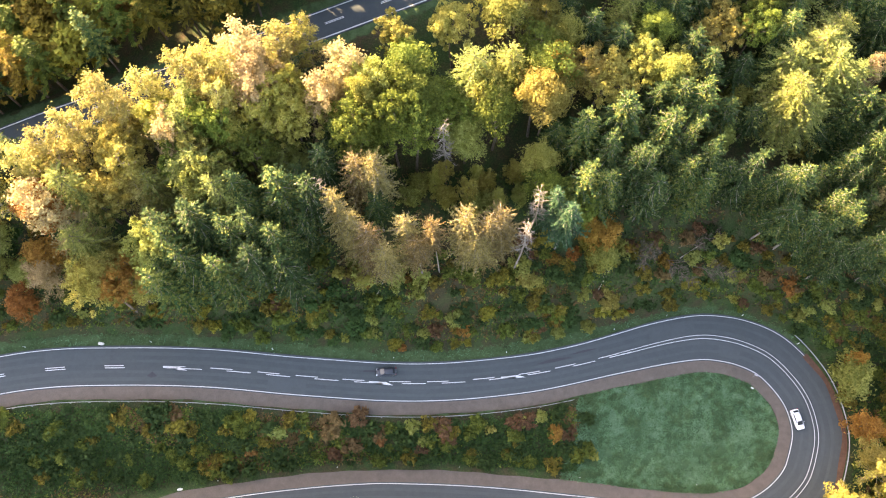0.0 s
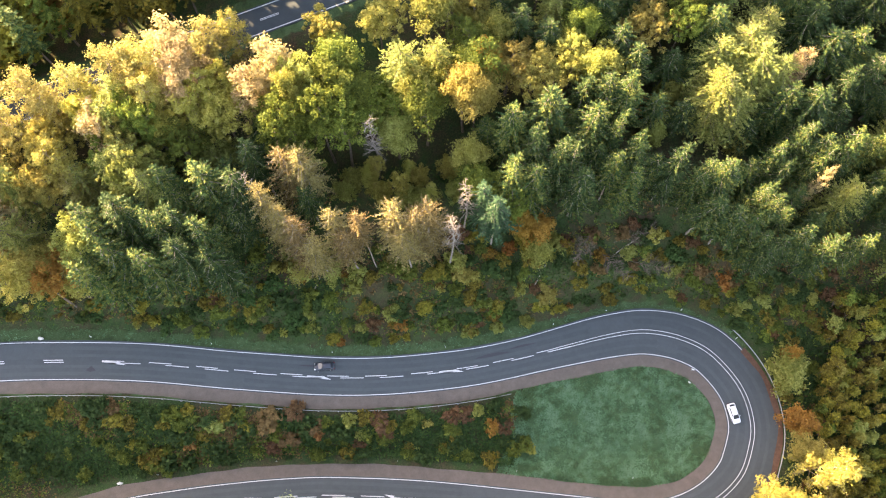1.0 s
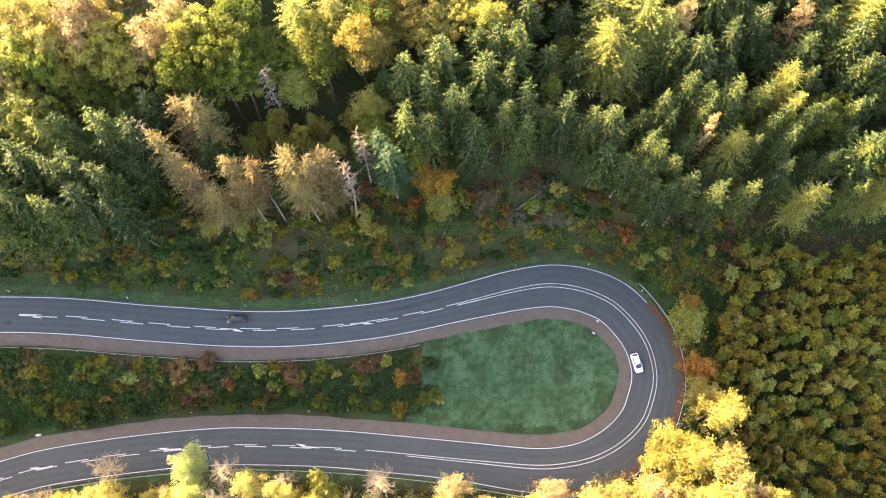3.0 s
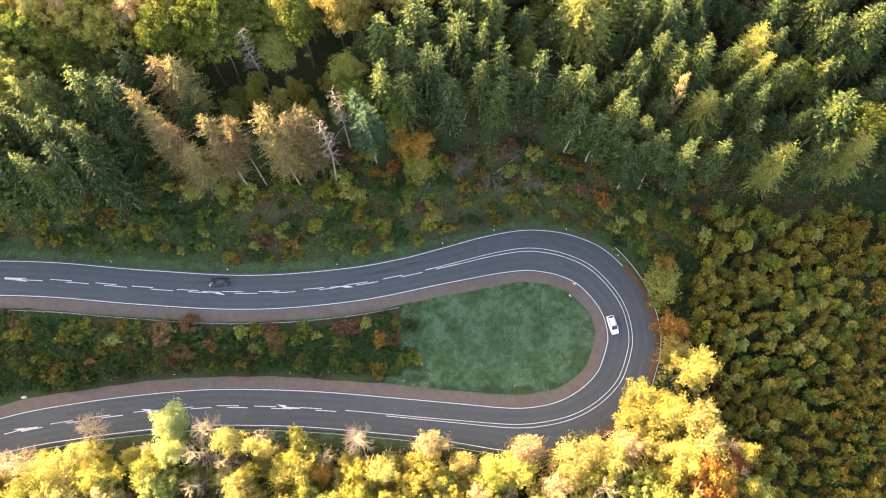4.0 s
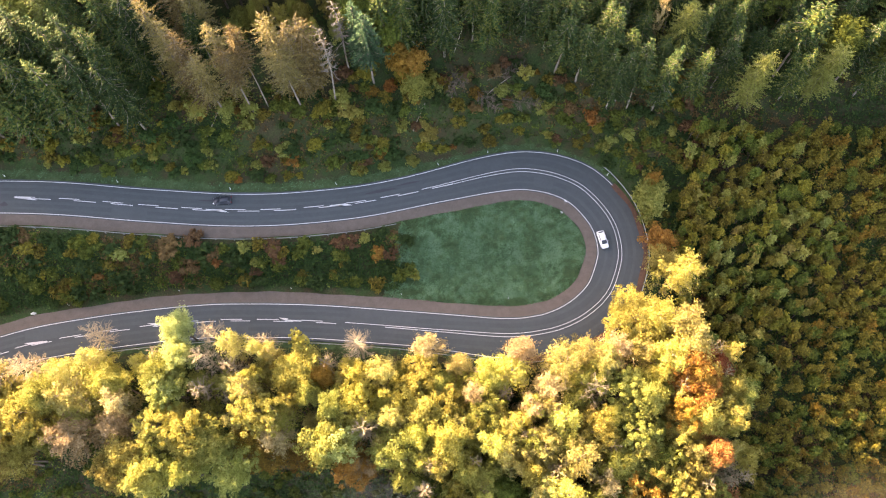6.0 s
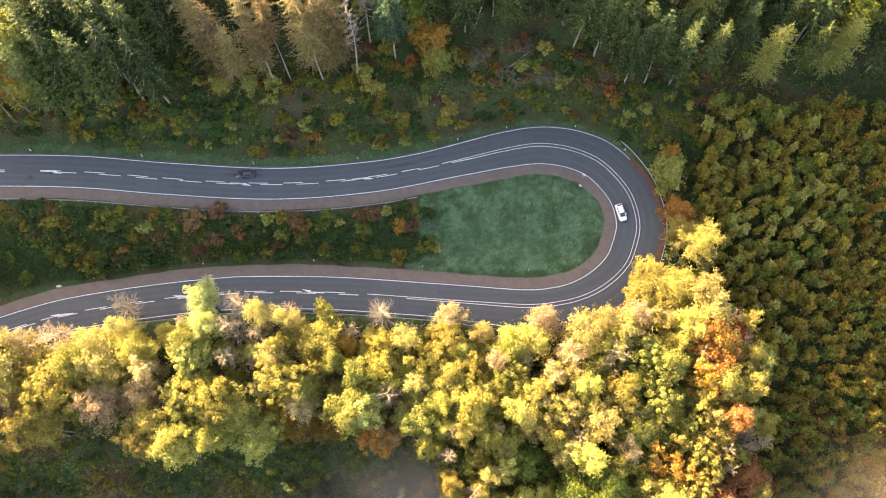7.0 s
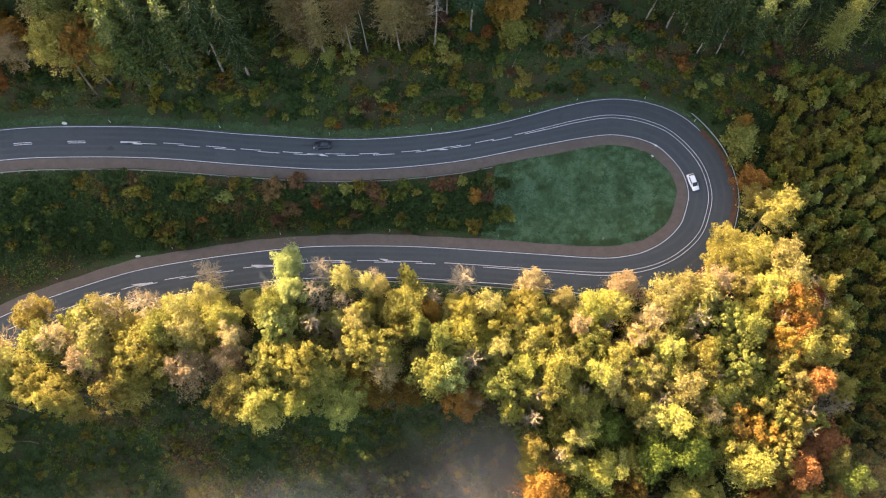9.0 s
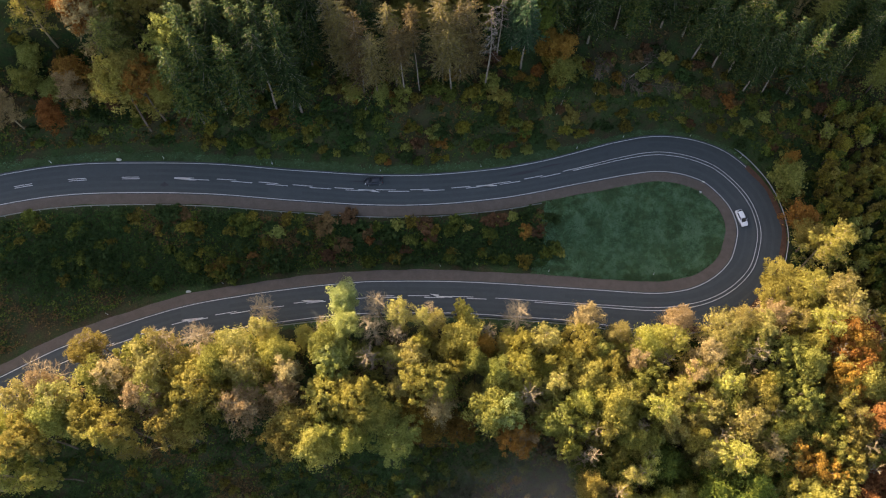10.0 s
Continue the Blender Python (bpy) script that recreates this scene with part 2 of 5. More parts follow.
def land(x, y):
    """Height of the ground: a wooded hillside that rises to y, cut and filled for the roads."""
    x, y = np.atleast_1d(np.asarray(x, float)), np.atleast_1d(np.asarray(y, float))
    knots_y = [-1500, -300, -90, -42, -30, 0, 43, 86, 140, 300, 1500]
    knots_z = [-60, -52, -40, -24.5, -17.5, -8.5, 10, 28.5, 56, 110, 160]
    z = np.interp(y, knots_y, knots_z) - 0.03 * (np.clip(x, -150, 200) - 30)
    z = z + 0.5 * np.sin(x * 0.11 + 1.3) * np.sin(y * 0.13) + 0.25 * np.sin(x * 0.31 + y * 0.23)
    # steep banks outside the loop of the road, an even fall within it
    outside = np.minimum(1, np.clip((y - 24) / 5, 0, 1) + np.clip((-4 - y) / 4, 0, 1) + np.clip((x - 74) / 4, 0, 1))
    weight = 0.012 + 0.05 * outside
    total = z * weight
    for line, heights, half in ((road[:turn_at], road_z[:turn_at], 7.2), (road[turn_at:], road_z[turn_at:], 7.2), (top_road, top_z, 5.0)):
        for i in range(0, len(x), 4000):
            s = slice(i, i + 4000)
            d2 = (x[s, None] - line[None, :, 0]) ** 2 + (y[s, None] - line[None, :, 1]) ** 2
            j = np.argmin(d2, axis=1)
            d = np.maximum(np.sqrt(d2[np.arange(len(j)), j]) - half, 0.06)
            w = 1 / (d * d) * np.exp(-d / 9)
            total[s] += w * heights[j]
            weight[s] += w
    return total / weight


def away(x, y):
    """Distance from the middle of the hairpin road, and of the upper road."""
    x, y = np.atleast_1d(np.asarray(x, float)), np.atleast_1d(np.asarray(y, float))
    res = []
    for line in (road, top_road):
        d = np.empty_like(x)
        for i in range(0, len(x), 4000):
            s = slice(i, i + 4000)
            d[s] = np.sqrt(((x[s, None] - line[None, :, 0]) ** 2 + (y[s, None] - line[None, :, 1]) ** 2).min(axis=1))
        res.append(d)
    return res


# ---- end of form ----

rng = np.random.default_rng(7)


def mesh_of(name, verts, faces, mats, slots=None, smooth=False):
    """A mesh from arrays; faces all of one length, or a list of such arrays with a material slot each."""
    me = bpy.data.meshes.new(name)
    if not isinstance(faces, list):
        faces = [faces]
    me.vertices.add(len(verts))
    me.vertices.foreach_set("co", np.asarray(verts, np.float32).ravel())
    loops = np.concatenate([np.asarray(f, np.int32).ravel() for f in faces])
    sizes = np.concatenate([np.full(len(f), np.shape(f)[1], np.int32) for f in faces])
    me.loops.add(len(loops))
    me.loops.foreach_set("vertex_index", loops)
    me.polygons.add(len(sizes))
    me.polygons.foreach_set("loop_start", np.concatenate([[0], np.cumsum(sizes)[:-1]]).astype(np.int32))
    for m in mats:
        me.materials.append(m)
    if slots is not None:
        me.polygons.foreach_set("material_index", np.concatenate([np.full(len(f), s, np.int32) for f, s in zip(faces, slots)]))
    me.polygons.foreach_set("use_smooth", np.full(len(sizes), smooth))
    me.update(calc_edges=True)
    return me


def part(name, me, parent, label=""):
    ob = new(name, me)
    ob.parent = parent
    return tagged(ob, label) if label else ob


def from_bm(name, bm, mats):
    me = bpy.data.meshes.new(name)
    bm.to_mesh(me)
    bm.free()
    for m in mats:
        me.materials.append(m)
    return me


# ---- the ground ----


def spaced(lo, hi, step, far):
    mid = np.arange(lo, hi + 0.1, step)
    grow = [step * 1.35 ** k for k in range(1, 40)]
    out = np.cumsum(grow)
    out = out[out < far]
    return np.concatenate([(lo - out)[::-1], mid, hi + out])


gx, gy = spaced(-130, 160, 1.6, 1900), spaced(-75, 130, 1.6, 1900)
XX, YY = np.meshgrid(gx, gy)
flat_x, flat_y = XX.ravel(), YY.ravel()
height = land(flat_x, flat_y)
to_road, to_top = away(flat_x, flat_y)
under = (to_road < 8.6) | (to_top < 3.4)
# the ground lies lower under the carriageway and its inner shoulder
near_at = np.zeros(len(flat_x), int)
close = np.where(to_road < 12)[0]
for i in range(0, len(close), 4000):
    c = close[i:i + 4000]
    near_at[c] = np.argmin((flat_x[c, None] - road[None, :, 0]) ** 2 + (flat_y[c, None] - road[None, :, 1]) ** 2, axis=1)
road_way = np.gradient(road, axis=0)
inward = (flat_x - road[near_at, 0]) * road_way[near_at, 1] - (flat_y - road[near_at, 1]) * road_way[near_at, 0] > 0
turn_s = np.abs(near_at - turn_at)
height = height - np.where((to_road < 6.0) | (inward & (to_road < 6.3 + 1.1 * np.clip((60 - turn_s) / 34, 0, 1))) | (to_top < 3.4), 0.22, 0)
height += np.where(under, 0, rng.normal(0, 0.07, len(height)))
ids = np.arange(len(flat_x)).reshape(XX.shape)
quads = np.stack([ids[:-1, :-1], ids[:-1, 1:], ids[1:, 1:], ids[1:, :-1]], -1).reshape(-1, 4)
me = mesh_of("ground", np.stack([flat_x, flat_y, height], 1), quads, [GROUND], smooth=True)
inside = (flat_x > 22) & (flat_x < 75) & (flat_y > -4) & (flat_y < 30) & (to_road < 30)
verge = np.clip(1.05 - (to_road - 5.2) / 2.8, 0, 1) * np.where(flat_y > 12, 0.95, 0.7)
meadow = np.where(inside, np.clip((flat_x - 24 - 0.25 * (flat_y - 12)) / 9, 0, 1), 0)
grass = np.maximum(np.maximum(verge, meadow), np.clip(1.1 - (to_top - 3.5) / 3, 0, 1))
for key, values in (("grass", grass), ("meadow", meadow)):
    me.attributes.new(key, "FLOAT", "POINT").data.foreach_set("value", values.astype(np.float32))
ground = tagged(new("ground", me), "steep forest floor of brown leaf litter and dark herbs", "ground", kind="structure")

# ---- roads ----
s_all = np.arange(len(road)) - turn_at
bend = np.clip((62 - np.abs(s_all)) / 34, 0, 1)
bend = bend * bend * (3 - 2 * bend)
inner_bend = np.where(s_all < 0, bend, np.clip((28 - s_all) / 20, 0, 1))
OUTER, INNER = 4.0 + 1.5 * bend - 0.62 * np.exp(-((s_all + 33) / 11) ** 2), -(3.8 + 1.25 * inner_bend)


def side(line):
    d = np.gradient(line, axis=0)
    d /= np.linalg.norm(d, axis=1)[:, None]
    return np.stack([-d[:, 1], d[:, 0]], 1)


def strip(line, z, left, right, top, depth):
    """A slab along a line between two offsets, its top that far above z."""
    n = side(line)
    left, right = np.broadcast_to(left, len(line)), np.broadcast_to(right, len(line))
    l, r = line + n * left[:, None], line + n * right[:, None]
    rows = [np.column_stack([l, z + top - depth]), np.column_stack([l, z + top]), np.column_stack([r, z + top]), np.column_stack([r, z + top - depth])]
    v = np.stack(rows, 1).reshape(-1, 4, 3)
    k = len(line)
    idx = np.arange(k * 4).reshape(k, 4)
    q = [np.stack([idx[:-1, j], idx[1:, j], idx[1:, j + 1], idx[:-1, j + 1]], -1) for j in range(3)]
    q.append(np.array([idx[0, ::-1], idx[-1]]))
    return v.reshape(-1, 3), np.concatenate(q)


def road_thing(name, mat, line, z, left, right, top, depth, label, category, kind="structure", parent=None):
    me = mesh_of(name, *strip(line, z, left, right, top, depth), [mat])
    ob = new(name, me)
    if parent:
        ob.parent = parent
        return ob
    return tagged(ob, label, category, kind=kind)


lane = road_thing("road", ASPHALT, road, road_z, OUTER + 0.45, INNER - 0.3, 0.03, 0.4, "grey asphalt hairpin road with worn white lines", "road")
gravel = road_thing("shoulder", SHOULDER, road, road_z, INNER - 0.3, INNER - 2.85 - 0.12 * np.sin(s_all * 0.23) - 0.08 * np.sin(s_all * 0.71), 0.028, 0.5, "brown gravel shoulder along the inner road edge", "shoulder")
sl = slice(turn_at - 14, turn_at + 34)
road_thing("leaf_drift", LITTER, road[sl], road_z[sl], OUTER[sl] + 0.82, OUTER[sl] - 0.1 - 0.45 * np.abs(np.sin(s_all[sl] * 0.37)), 0.045, 0.25, "drift of red-brown fallen leaves along the kerbside", "leaves", "stuff")
upper_lane = road_thing("upper_road", ASPHALT, top_road, top_z, 3.4, -3.4, 0.03, 0.4, "grey asphalt road higher up the hillside", "road")


def lines_on(line, z, off, width, i0, i1, parent, name="edge_line", top=0.042):
    i0, i1 = max(i0, 0), min(i1, len(line))
    off = np.broadcast_to(off, len(line))[i0:i1]
    me = mesh_of(name, *strip(line[i0:i1], z[i0:i1], off + width / 2, off - width / 2, top, 0.03), [PAINT])
    ob = new(name, me)
    ob.parent = parent
    return ob


def at_x(x, upper):
    """Place along the road where it passes x on its upper or lower leg."""
    half = road[:turn_at, 0] if upper else road[turn_at:, 0]
    return int(np.argmin(np.abs(half - x))) + (0 if upper else turn_at)


wob = 0.05 * np.sin(s_all * 0.21)
lines_on(road, road_z, OUTER + wob, 0.14, 0, turn_at - 12, lane)
lines_on(road, road_z, OUTER + wob - 0.1, 0.13, turn_at + 30, len(road), lane)
lines_on(road, road_z, INNER + wob * 0.5, 0.15, 0, len(road), lane)
for off in (0.2 + 0.2 * bend, -0.2 - 0.2 * bend):
    lines_on(road, road_z, off, 0.13, at_x(36 if off[turn_at] > 0 else 34, True), at_x(22 if off[turn_at] > 0 else 13, False), lane, "centre_line")


def dash(s, length, off, width=0.16, parent=lane, line=road, z=road_z):
    n, k = side(line), np.arange(len(line))
    ss = np.linspace(s, s + length, 4)
    c = np.stack([np.interp(ss, k, line[:, j]) for j in (0, 1)], 1)
    me = mesh_of("dash", *strip(c, np.interp(ss, k, z), off + width / 2, off - width / 2, 0.042, 0.03), [PAINT])
    ob = new("dash", me)
    ob.parent = parent


start = at_x(-96.5, True)
for s in np.arange(start - 60, at_x(-66, True), 12.0):
    dash(s, 4.0, 0.22), dash(s + 0.2, 4.0, -0.22)
for i0, i1 in ((at_x(-60, True), at_x(34, True)), (at_x(12, False), at_x(-100, False))):
    for k, s in enumerate(np.arange(i0, i1, 9.2)):
        dash(s + 0.6 * (k % 3), 4.6, 0.17, 0.15)
        dash(s + 3.1 + 0.9 * (k % 2), 5.0, -0.2, 0.15)
for s in np.arange(20, len(top_road) - 20, 12.0):
    dash(s, 4.0, 0.14, 0.15, upper_lane, top_road, top_z), dash(s, 4.0, -0.14, 0.15, upper_lane, top_road, top_z)
for off in (3.0, -3.0):
    lines_on(top_road, top_z, off, 0.2, 0, len(top_road), upper_lane)


def arrow(s, sign=1, off=-0.1):
    """A painted lane-merge arrow: a broad stroke with a slanting barbed head."""
    k = np.arange(len(road))
    p = np.array([np.interp(s, k, road[:, j]) for j in (0, 1)])
    q = np.array([np.interp(s + 4, k, road[:, j]) for j in (0, 1)])
    z = np.interp(s, k, road_z) + 0.048
    d = (q - p) / np.linalg.norm(q - p)
    n = np.array([-d[1], d[0]])
    shape = [(0, -0.05), (3.2, -0.12), (3.0, -0.42), (5.2, -0.55), (3.4, 0.18), (3.3, 0.12), (0, 0.22)]
    bm = bmesh.new()
    vs = [bm.verts.new((*(p + d * a + n * sign * (b + off)), z)) for a, b in shape]
    face = bm.faces.new(vs if sign > 0 else vs[::-1])
    bmesh.ops.triangulate(bm, faces=[face])
    ob = new("arrow", from_bm("arrow", bm, [PAINT]))
    ob.parent = lane


for x in (-60.5, -17.5, 10.5):
    arrow(at_x(x, True))
for x in (3.6, -26, -54):
    arrow(at_x(x, False))

# dark tyre and tar marks on the upper leg
for x, length, off, width in ((18, 9, 1.7, 0.5), (26, 7, 2.3, 0.35), (-63, 3, -1.9, 0.9), (-20, 5, 2.1, 0.3)):
    i = at_x(x, True)
    ob = road_thing("tar_mark", PATCH, road[i:i + length], road_z[i:i + length], off + width * np.sin(np.linspace(0.05, 3.1, length)), off - width * np.sin(np.linspace(0.05, 3.1, length)) * 0.4, 0.036, 0.03, "", "", parent=lane)

for off in (1.15, 2.75, -1.05, -2.6):
    road_thing("wheel_track", WORN, road, road_z, off * (1 + 0.2 * bend) + 0.33 + 0.08 * np.sin(s_all * 0.13 + off), off * (1 + 0.2 * bend) - 0.33 + 0.08 * np.sin(s_all * 0.17 + off * 2), 0.034, 0.03, "", "", parent=lane)
for x, up, length, a0, a1 in ((-84, True, 14, 3.6, 0.5), (-38, True, 9, -0.5, -3.5), (44, True, 11, 3.8, 0.6), (58, True, 6, -1.0, -4.0), (30, False, 16, -0.5, -3.6), (-8, False, 10, 3.7, 0.4), (-48, False, 12, -0.5, -3.5)):
    i = at_x(x, up)
    road_thing("repair_patch", WORN, road[i:i + length], road_z[i:i + length], a0, a1, 0.037, 0.03, "", "", parent=lane)

# ---- guard rails and posts ----


def guard_rail(i0, i1, offset, label):
    """A W-beam on posts along the road."""
    line, z = road[i0:i1], road_z[i0:i1]
    n = side(line)
    off = np.broadcast_to(offset, len(road))[i0:i1]
    c = line + n * off[:, None]
    prof = [(0.05, 0.44), (-0.04, 0.50), (0.05, 0.57), (0.05, 0.62), (-0.04, 0.69), (0.05, 0.75), (0.08, 0.75), (0.08, 0.44)]
    sgn = np.sign(off[0])
    v = np.stack([np.column_stack([c + n * (sgn * a), z + b]) for a, b in prof], 1)
    k, m = len(c), len(prof)
    idx = np.arange(k * m).reshape(k, m)
    q = np.concatenate([np.stack([idx[:-1, j], idx[1:, j], idx[1:, (j + 1) % m], idx[:-1, (j + 1) % m]], -1) for j in range(m)])
    base = tagged(new("guard_rail"), label, "guard rail")
    part("beam", mesh_of("beam", v.reshape(-1, 3), q, [STEEL]), base)
    bm = bmesh.new()
    bmesh.ops.create_cube(bm, size=1, matrix=Matrix.Translation((0, 0, 0.05)) @ Matrix.Diagonal((0.1, 0.14, 1.3, 1)))
    post = from_bm("post", bm, [STEEL])
    for j in range(2, k, 4):
        ob = part("post", post, base)
        p = c[j] + n[j] * sgn * 0.16
        ob.matrix_basis = pose(p[0], p[1], z[j], 0, 0, math.degrees(math.atan2(n[j][1], n[j][0])))


guard_rail(at_x(-150, True), at_x(25.5, True), INNER - 3.35, "long galvanised guard rail along the gravel shoulder")
guard_rail(turn_at - 18, len(road) - 80, OUTER + 0.95 + 0.9 * np.clip((-5 - s_all) / 13, 0, 1), "galvanised guard rail round the outside of the bend")

bm = bmesh.new()
bmesh.ops.create_cone(bm, cap_ends=True, segments=8, radius1=0.075, radius2=0.06, depth=1.0, matrix=Matrix.Translation((0, 0, 0.4)))
post_mesh = from_bm("post", bm, [POST_WHITE])
bm = bmesh.new()
bmesh.ops.create_cone(bm, cap_ends=True, segments=8, radius1=0.079, radius2=0.077, depth=0.22, matrix=Matrix.Translation((0, 0, 0.7)))
band_mesh = from_bm("band", bm, [POST_BLACK])


def marker_post(x, y, tilt=3):
    base = tagged(new("marker_post"), "white plastic roadside marker post with black band", "marker post", "marker posts by the road")
    base.matrix_basis = pose(x, y, land(x, y)[0], rng.normal(0, tilt), rng.normal(0, tilt), 0)
    part("post", post_mesh, base), part("band", band_mesh, base, "black band")


n_road = side(road)
for x in range(-120, 60, 25):
    for up, off in ((True, 5.2), (False, -7.6)):
        i = at_x(x + (7 if up else -4), up)
        marker_post(*(road[i] + n_road[i] * (off + bend[i] * np.sign(off))))
for i in (turn_at - 40, turn_at - 26, turn_at - 16):
    marker_post(*(road[i] + n_road[i] * (OUTER[i] + 1.0)))


# ---- trees ----


def tube(path, radii, sides=6):
    """Vertices and quads of a tapered tube along a path."""
    path = np.asarray(path, float)
    v = []
    d = np.gradient(path, axis=0)
    for p, t, r in zip(path, d, radii):
        t = t / (np.linalg.norm(t) + 1e-9)
        u = np.cross(t, (0.3, 0.9, 0.2))
        u /= np.linalg.norm(u) + 1e-9
        w = np.cross(t, u)
        a = np.linspace(0, 2 * np.pi, sides, endpoint=False)[:, None]
        v.append(p + r * (np.cos(a) * u + np.sin(a) * w))
    k = len(path)
    idx = np.arange(k * sides).reshape(k, sides)
    q = np.concatenate([np.stack([idx[:-1, j], idx[:-1, (j + 1) % sides], idx[1:, (j + 1) % sides], idx[1:, j]], -1) for j in range(sides)])
    return np.concatenate(v), q


def joined(pieces):
    vs, fs, base = [], [], 0
    for v, f in pieces:
        vs.append(v), fs.append(np.asarray(f) + base)
        base += len(v)
    return np.concatenate(vs), np.concatenate(fs)


def unit(v):
    return v / (np.linalg.norm(v, axis=-1, keepdims=True) + 1e-9)


def sprays(g, centres, normals, size, long=1.0):
    """Small leaf sprays, a triangle each, that face about their normals."""
    k = len(centres)
    n = unit(normals)
    u = unit(np.cross(n, unit(g.normal(size=(k, 3)))))
    w = np.cross(n, u)
    s = (size * g.uniform(0.6, 1.4, k))[:, None]
    bend_ = n * s * g.uniform(-0.25, 0.25, (k, 1))
    v = np.stack([centres + u * s * 0.95 * long + bend_, centres - u * s * 0.45 + w * s * 0.45, centres - u * s * 0.45 - w * s * 0.45], 1).reshape(-1, 3)
    return v, np.arange(k * 3).reshape(-1, 3)


def broad_form(seed, H=20.0, R=4.4, low=0.3, clumps=76, leaves=9800, size=0.25, bark=BARK):
    """A broad-leaved tree: bent trunk, limbs to clumps of leaf sprays with gaps between them."""
    g = np.random.default_rng(seed)
    zb, half = H * low, H * (1 - low) / 2
    mid = zb + half
    lean = g.normal(0, 0.5, 2)
    trunk_z = np.linspace(-1.0, H * 0.86, 9)
    path = np.stack([lean[0] * (trunk_z / H) ** 2 + 0.15 * np.sin(trunk_z * 0.5 + seed), lean[1] * (trunk_z / H) ** 2 + 0.15 * np.cos(trunk_z * 0.4), trunk_z], 1)
    wood = [tube(path, np.linspace(0.30, 0.05, 9) * H / 20, 7)]
    cl = []
    for i in range(clumps):
        zz = 1 - 1.62 * (i + 0.5) / clumps
        a = i * 2.39996 + g.normal(0, 0.35)
        rad = math.sqrt(max(0, 1 - zz * zz))
        out = g.uniform(0.5, 0.98) if i % 3 else g.uniform(0.25, 0.6)
        wide = R * (1.0 + 0.28 * math.sin(a * 2 + seed) + 0.16 * math.sin(a * 5 + seed * 2)) * g.uniform(0.82, 1.06)
        c = np.array([math.cos(a) * rad * out * wide + lean[0], math.sin(a) * rad * out * wide + lean[1], mid + zz * half * (0.55 + 0.45 * out) - 0.1 * H * (zz < 0) * g.uniform(0, 1)])
        cl.append((c + g.normal(0, 0.08 * R, 3), R * g.uniform(0.12, 0.30)))
        if i % 3 == 0 or out > 0.88:
            j = int(np.clip(np.searchsorted(trunk_z, max(zb * 0.7, c[2] - R * 0.9)), 1, 8))
            m = (path[j] + c) / 2 + (0, 0, -0.25)
            wood.append(tube([path[j], m, c], [0.09 * H / 20, 0.06, 0.02], 4))
    area = np.array([r * r for _, r in cl])
    counts = (0.75 * leaves * area / area.sum()).astype(int)
    P, N = [], []
    for (c, r), k in zip(cl, counts):
        d = unit(g.normal(size=(k, 3)) + (0, 0, 0.35))
        squash = np.array([1.15, 1.15, 0.8])
        P.append(c + d * squash * r * (0.45 + 0.6 * g.random((k, 1)) ** 0.6))
        N.append(d * 0.75 + g.normal(0, 0.5, (k, 3)) + (0, 0, 0.3))
    k = leaves // 4
    d = unit(g.normal(size=(k, 3)) + (0, 0, 0.2))
    d[:, 2] = np.where(d[:, 2] < -0.6, -d[:, 2], d[:, 2])
    ang = np.arctan2(d[:, 1], d[:, 0])
    wide = R * (1.0 + 0.28 * np.sin(ang * 2 + seed) + 0.16 * np.sin(ang * 5 + seed * 2)) * (1 + 0.2 * np.sin(d[:, 2] * 7 + ang * 3 + seed))
    P.append(np.stack([d[:, 0] * wide + lean[0], d[:, 1] * wide + lean[1], d[:, 2] * half], 1) * g.uniform(0.5, 0.98, (k, 1)) + (0, 0, mid)), N.append(d * 0.6 + g.normal(0, 0.6, (k, 3)) + (0, 0, 0.3))
    crown = sprays(g, np.concatenate(P), np.concatenate(N), size)
    return mesh_of("trunk", *joined(wood), [bark], smooth=True), mesh_of("crown", *crown, [LEAF["yellow"]])


